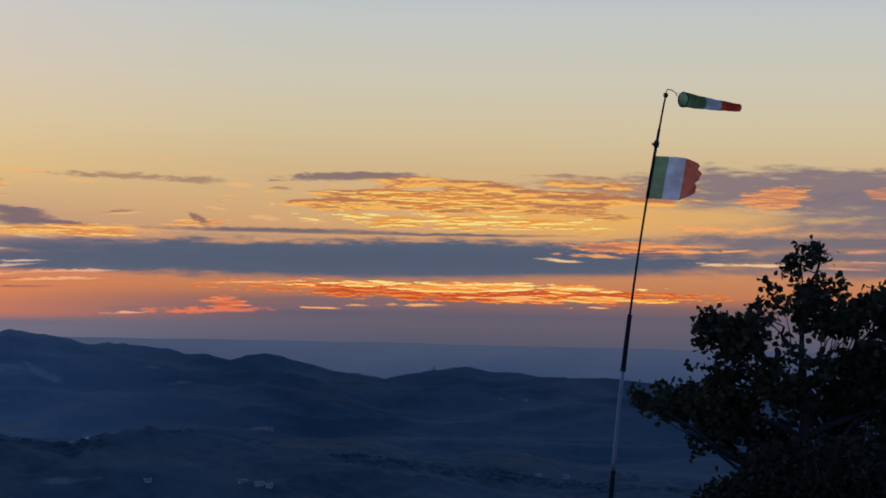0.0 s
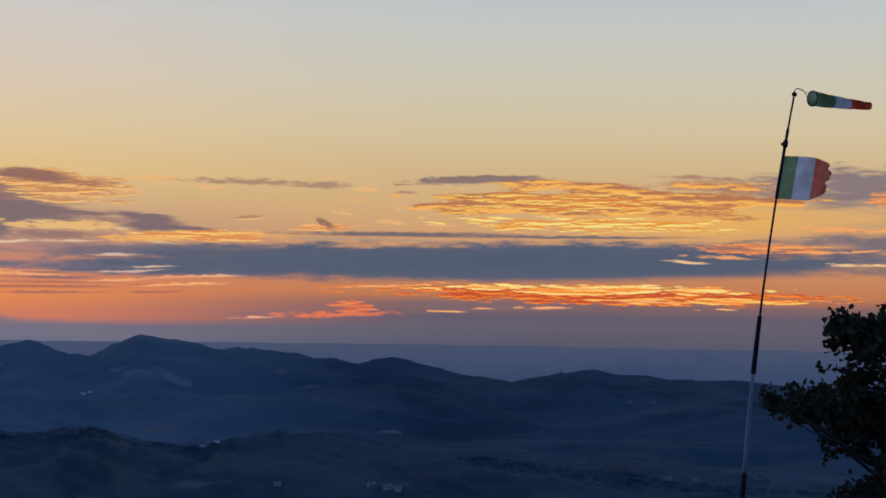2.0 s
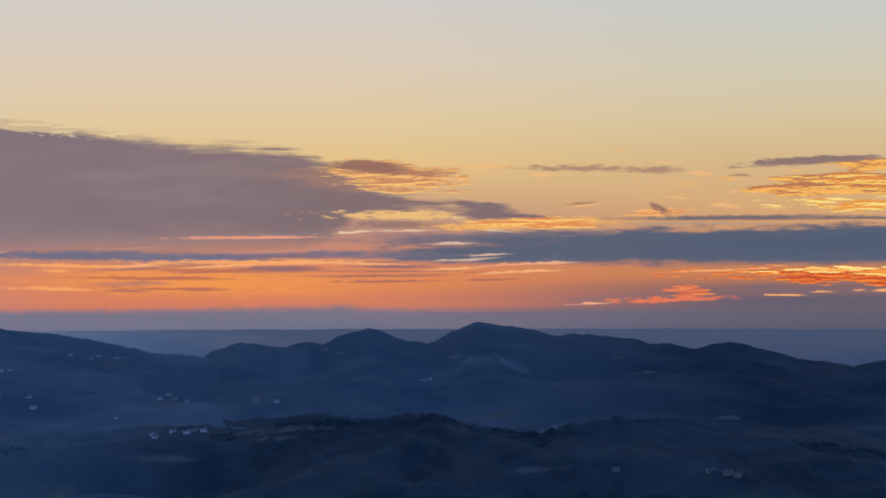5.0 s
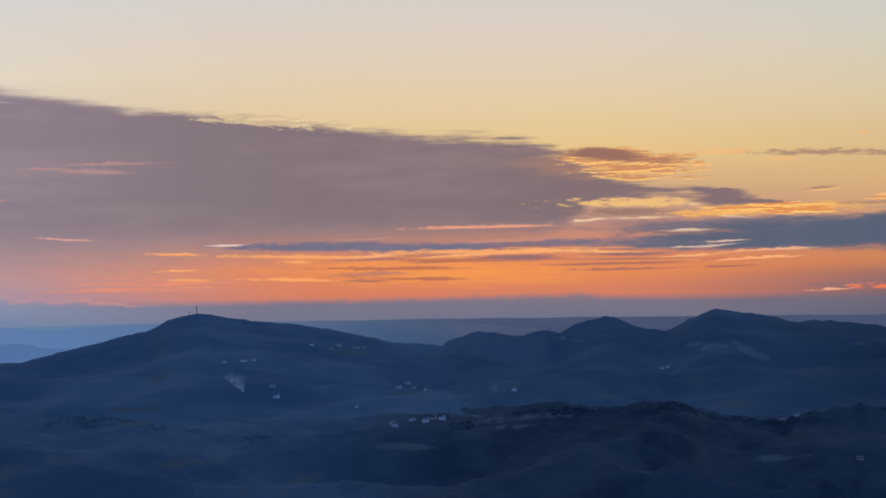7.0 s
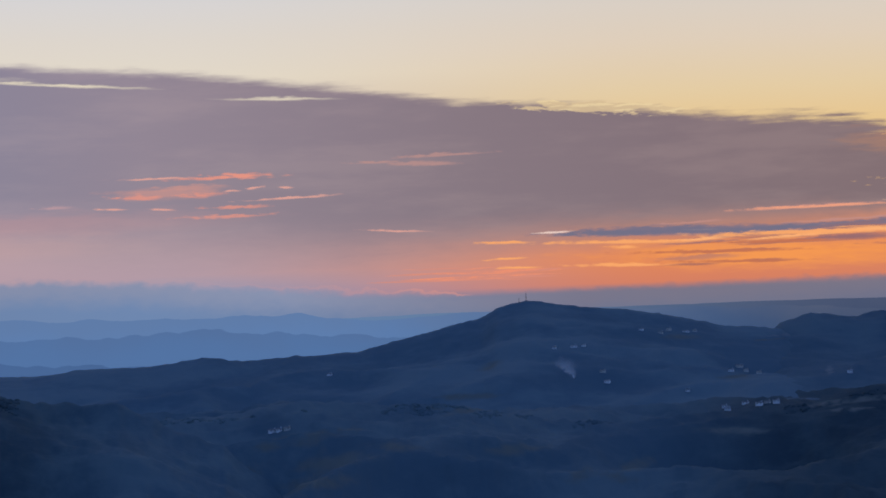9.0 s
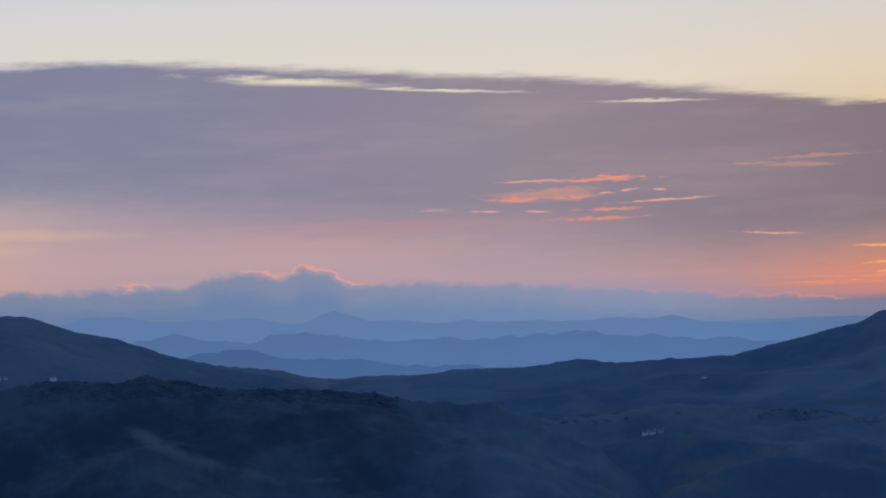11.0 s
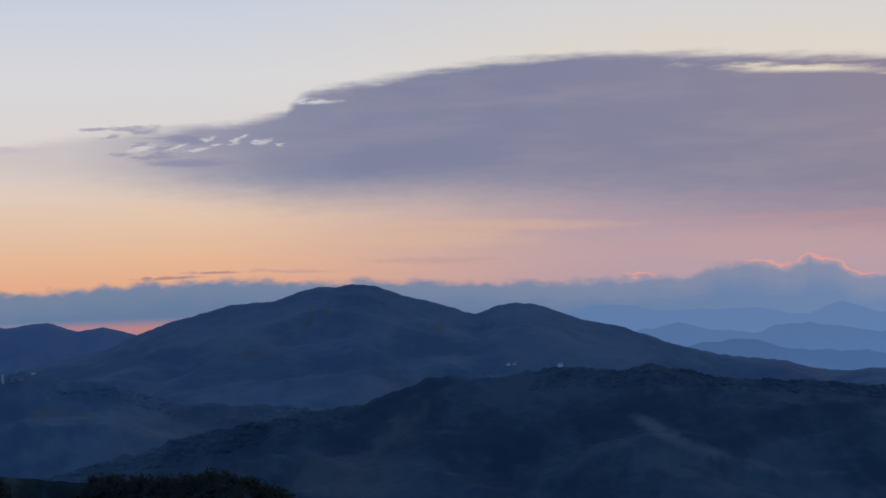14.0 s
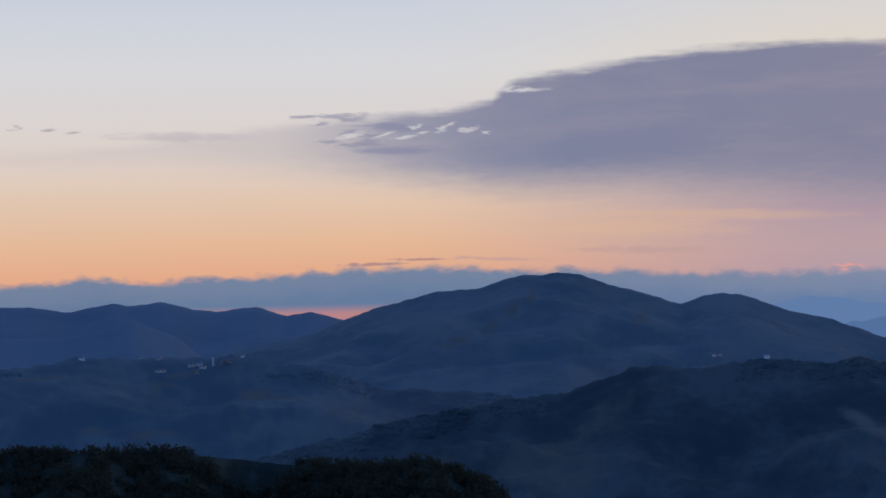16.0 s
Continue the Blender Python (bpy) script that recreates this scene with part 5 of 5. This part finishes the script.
hillside_wood("village_hill_wood", VILLAGE_HILL, 61, 80, 2000, 97, VILLAGE_BARE + [("village", 72.5, -2.75, 3.4, 0.45, 0.0)], FOREST, 0.85)


# -- trees on the near knoll --
def knoll_wood():
    rng = np.random.default_rng(17)
    centres = []
    b = rng.uniform(59.6, 79, 3300)
    d = rng.uniform(256, 346, 3300)
    z = np.maximum(WOODED_KNOLL.height(b, d), ground_height(b, d))
    for bearing, far, height in zip(b, d, z):
        r = rng.uniform(0.9, 2.0)
        n = int(26 * r)
        p = rng.normal(0, 1, (n, 3))
        p /= np.linalg.norm(p, axis=1)[:, None]
        p = p * r * rng.uniform(0.6, 1.05, (n, 1)) * np.array([1, 1, 0.8])
        x, y = -math.sin(radians(bearing)) * far, math.cos(radians(bearing)) * far
        centres.append(p + np.array([x, y, height + r * 0.1]))
    return leaf_mesh("knoll_wood", np.concatenate(centres), 0.5, rng, KNOLL_LEAF, 3, 0.28)


wood = new("knoll_wood", knoll_wood())
tagged(wood, "thick oak wood covering the near knoll, dark at dusk", "wood", kind="stuff")


# -- houses: pale farmhouses and a hill village --
def box(x0, x1, y0, y1, z0, z1):
    v = [(x, y, z) for z in (z0, z1) for y in (y0, y1) for x in (x0, x1)]
    return [Vector(p) for p in v], [(0, 2, 3, 1), (4, 5, 7, 6), (0, 1, 5, 4), (1, 3, 7, 5), (3, 2, 6, 7), (2, 0, 4, 6)]


def house(place, long, deep, high, turn, wall, label):
    long, deep, high = long * 0.62, deep * 0.55, high * 0.52
    h = thing("house", place - Vector((0, 0, 0.8)), label, "house", "scattered hill houses", turn)
    v, f = box(-long / 2, long / 2, -deep / 2, deep / 2, 0, high + 0.8)
    body = part("wall", from_lists("wall", v, f, wall, False), h, "plastered walls")
    o, e, rise = 0.4, high + 0.8, deep * 0.18
    rv = [Vector(p) for p in ((-long / 2 - o, -deep / 2 - o, e - 0.1), (long / 2 + o, -deep / 2 - o, e - 0.1), (long / 2 + o, deep / 2 + o, e - 0.1), (-long / 2 - o, deep / 2 + o, e - 0.1), (-long / 2 - o, 0, e + rise), (long / 2 + o, 0, e + rise))]
    part("roof", from_lists("roof", rv, [(0, 1, 5, 4), (2, 3, 4, 5), (0, 4, 3), (1, 2, 5), (3, 2, 1, 0)], ROOF_TILE, False), h, "clay tiled gable roof")
    for k in range(max(2, int(long / 3.2))):
        x = -long / 2 + (k + 0.5) * long / max(2, int(long / 3.2))
        v, f = box(x - 0.3, x + 0.3, -deep / 2 - 0.06, -deep / 2 + 0.05, 0.8 + high * 0.5, 0.8 + high * 0.5 + 0.8)
        part("window", from_lists("window", v, f, WINDOW_DARK, False), h)
    v, f = box(long * 0.25, long * 0.25 + 0.6, 0.3, 0.9, e + rise * 0.3, e + rise + 0.7)
    part("chimney", from_lists("chimney", v, f, wall, False), h)
    return h


rng = random.Random(4)
HAMLETS = [
    # bearing, dip, length, depth, height
    (27.84, -3.17, 6, 5, 4), (25.19, -2.71, 8, 5, 4), (23.85, -2.82, 12, 5, 4), (23.59, -2.8, 7, 5, 4), (26.4, -3.93, 9, 5, 4), (22.78, -5.11, 7, 5, 4), (22.16, -5.03, 9, 5, 4), (19.05, -4.15, 7, 5, 4), (72.57, -3.0, 14, 5, 3.5), (71.31, -2.92, 9, 5, 4), (70.1, -2.62, 8, 5, 4),
    (24.36, -2.73, 9, 6, 4.5), (24.6, -2.83, 7, 6, 4), (27.25, -3.15, 12, 6, 4), (26.95, -3.13, 7, 5, 4), (26.27, -4.26, 9, 7, 5), (22.3, -3.92, 12, 7, 5),
    (22.55, -4.04, 9, 6, 5), (22.1, -4.05, 8, 6, 5), (21.72, -4.13, 7, 6, 5), (23.87, -4.59, 7, 5, 4), (22.7, -5.19, 8, 6, 4), (21.75, -5.06, 9, 6, 4),
    (21.5, -5.03, 7, 6, 4), (21.25, -5.0, 8, 6, 4), (14.6, -3.54, 11, 6, 4), (14.4, -3.5, 7, 5, 4), (11.0, -5.12, 8, 6, 4), (10.6, -4.98, 7, 5, 4),
    (34.7, -3.7, 9, 6, 4), (36.5, -5.34, 9, 6, 4), (36.3, -5.32, 7, 6, 4), (36.05, -5.3, 7, 5, 4.5), (55.85, -2.89, 6, 5, 4), (55.68, -2.88, 8, 6, 4),
    (54.28, -2.98, 9, 8, 6), (74.9, -2.56, 8, 6, 4), (73.15, -2.6, 12, 6, 4), (72.6, -2.62, 9, 5, 3), (71.65, -2.86, 9, 6, 4), (71.4, -2.84, 8, 6, 4),
]
for bearing, dip, long, deep, high in HAMLETS:
    white = rng.random() < 0.7
    house(site(bearing, dip), long, deep, high, bearing + rng.uniform(-28, 28), PLASTER if white else OCHRE, "small pale plastered house on the wooded hillside" if white else "small ochre plastered house on the wooded hillside")
for bearing, dip, long, deep, high in [(70.65, -2.8, 9, 6, 5), (70.5, -2.76, 7, 6, 4), (71.5, -3.06, 7, 6, 4), (5.3, -4.67, 10, 6, 4), (5.1, -4.68, 7, 5, 4), (5.9, -6.25, 9, 6, 4), (5.4, -6.32, 10, 6, 4), (5.1, -6.36, 7, 5, 4), (-3.88, -5.91, 8, 6, 4), (-3.05, -5.9, 8, 6, 4), (8.75, -6.25, 8, 6, 4), (-1.9, -3.6, 6, 5, 3.5), (-2.6, -3.62, 7, 5, 3.5)]:
    house(site(bearing, dip), long, deep, high, bearing + rng.uniform(-28, 28), DULL, "small dull plastered house among dark woods")

# the bell tower of the village
p = site(71.0, -2.86)
tower = thing("bell_tower", p - Vector((0, 0, 1)), "pale slender bell tower beside the village houses", "tower", turn=71)
for name, w, z0, z1, mat in (("shaft", 1.0, 0, 7.0, OCHRE), ("cornice", 1.2, 7.0, 7.3, OCHRE), ("belfry", 0.9, 7.3, 8.8, OCHRE)):
    v, f = box(-w, w, -w, w, z0, z1)
    part(name, from_lists(name, v, f, mat, False), tower)
v = [Vector(q) for q in ((-1.1, -1.1, 8.8), (1.1, -1.1, 8.8), (1.1, 1.1, 8.8), (-1.1, 1.1, 8.8), (0, 0, 10.0))]
part("roof", from_lists("roof", v, [(0, 1, 4), (1, 2, 4), (2, 3, 4), (3, 0, 4), (3, 2, 1, 0)], ROOF_TILE, False), tower, "low tiled pyramid roof")


# -- radio masts on the blunt hill and the west ridge --
def mast(bearing, dip, high, wide, label):
    p = site(bearing, dip)
    m = thing("radio_mast", p - Vector((0, 0, 1.5)), label, "mast", "hilltop radio masts")
    corners = [Vector((wide * math.cos(a), wide * math.sin(a), 0)) for a in (0.5, 2.6, 4.7)]
    for c in corners:
        v, f = tube([c, Vector((c.x * 0.35, c.y * 0.35, high))], [0.14, 0.1], 6)
        part("leg", from_lists("leg", v, f, DARK_STEEL), m)
    levels = int(high / 1.6)
    for k in range(levels):
        s0, s1 = 1 - 0.65 * k / levels, 1 - 0.65 * (k + 1) / levels
        for i in range(3):
            a, b = corners[i] * s0, corners[(i + 1) % 3] * s1
            v, f = tube([a + Vector((0, 0, high * k / levels)), b + Vector((0, 0, high * (k + 1) / levels))], [0.05, 0.05], 4)
            part("brace", from_lists("brace", v, f, DARK_STEEL), m)
    v, f = tube([(0, 0, high - 0.5), (0, 0, high + 2.0)], [0.08, 0.05], 6)
    part("whip", from_lists("whip", v, f, DARK_STEEL), m)
    for k in (0.62, 0.86):
        v, f = tube([(0.2, -0.2, high * k), (0.5, -0.6, high * k)], [0.25, 0.6], 12)
        part("dish", from_lists("dish", v, f, GREY_TUBE), m)


mast(28.64, -1.69, 12.0, 0.9, "tall dark lattice radio mast on the blunt hilltop")
mast(28.86, -1.74, 6.5, 0.7, "short dark lattice radio mast on the blunt hilltop")
mast(0.2, -2.78, 8.0, 0.7, "small dark lattice mast on the wooded crest")


# -- a thread of smoke from a garden fire on the blunt hill --
def smoky(n):
    m = n.add("ShaderNodeMixShader")
    at = n.add("ShaderNodeNewGeometry")
    body = n.add("ShaderNodeAttribute")
    body.attribute_name = "thickness"
    density = n.step(n.noise(at.outputs["Position"], 0.3, 5.0, 0.62), 0.4, 0.66)
    n.put(m.inputs[0], n.math("MULTIPLY", n.math("MULTIPLY_ADD", density, 0.42, 0.02), body.outputs["Fac"]))
    n.put(m.inputs[1], n.add("ShaderNodeBsdfTransparent").outputs[0])
    white = n.add("ShaderNodeBsdfDiffuse")
    thin = n.add("ShaderNodeBsdfTranslucent")
    both = n.add("ShaderNodeMixShader")
    n.put(white.inputs[0], (0.9, 0.9, 0.9, 1)), n.put(thin.inputs[0], (0.9, 0.9, 0.9, 1))
    n.put(both.inputs[1], white.outputs[0]), n.put(both.inputs[2], thin.outputs[0])
    n.put(m.inputs[2], both.outputs[0])
    return m.outputs[0]


def puffs():
    """A few thin, open veils of smoke, each a ragged leaning sheet with some depth."""
    rng = np.random.default_rng(29)
    verts, faces, body, cols, rows = [], [], [], 8, 14
    for k in range(4):
        o, wide, lag = len(verts), 0.5 + 0.12 * k, rng.uniform(-1.0, 1.0)
        for j in range(rows + 1):
            s = j / rows
            for i in range(cols + 1):
                u = (i / cols - 0.5) * 2
                taper = math.sin(math.pi * min(1.0, 0.08 + s * 0.97)) ** 0.6
                half = (0.9 + 27.0 * wide * s) * taper
                body.append(max(0.0, 1 - u * u) * (1 - s) ** 0.5)
                verts.append((-13 * s - 5 * s * s + lag * s + u * half, 1.4 * k + 1.6 * (1 - u * u) * s + 0.6 * math.sin(5 * s + k), 0.6 + 22 * s * (0.85 + 0.07 * k) + 0.8 * math.sin(2 * u + 4 * s + k) * s))
        n = cols + 1
        faces += [(o + j * n + i, o + j * n + i + 1, o + (j + 1) * n + i + 1, o + (j + 1) * n + i) for j in range(rows) for i in range(cols)]
    return verts, faces, body


v, f, body = puffs()
smoke = new("smoke_plume", from_lists("smoke_plume", v, f, material("thin_smoke", smoky)))
smoke.data.attributes.new("thickness", "FLOAT", "POINT").data.foreach_set("value", np.array(body, np.float32))
smoke.location = site(27.3, -4.12)
tagged(smoke, "thin pale smoke rising from the wooded hillside", "smoke", kind="stuff")
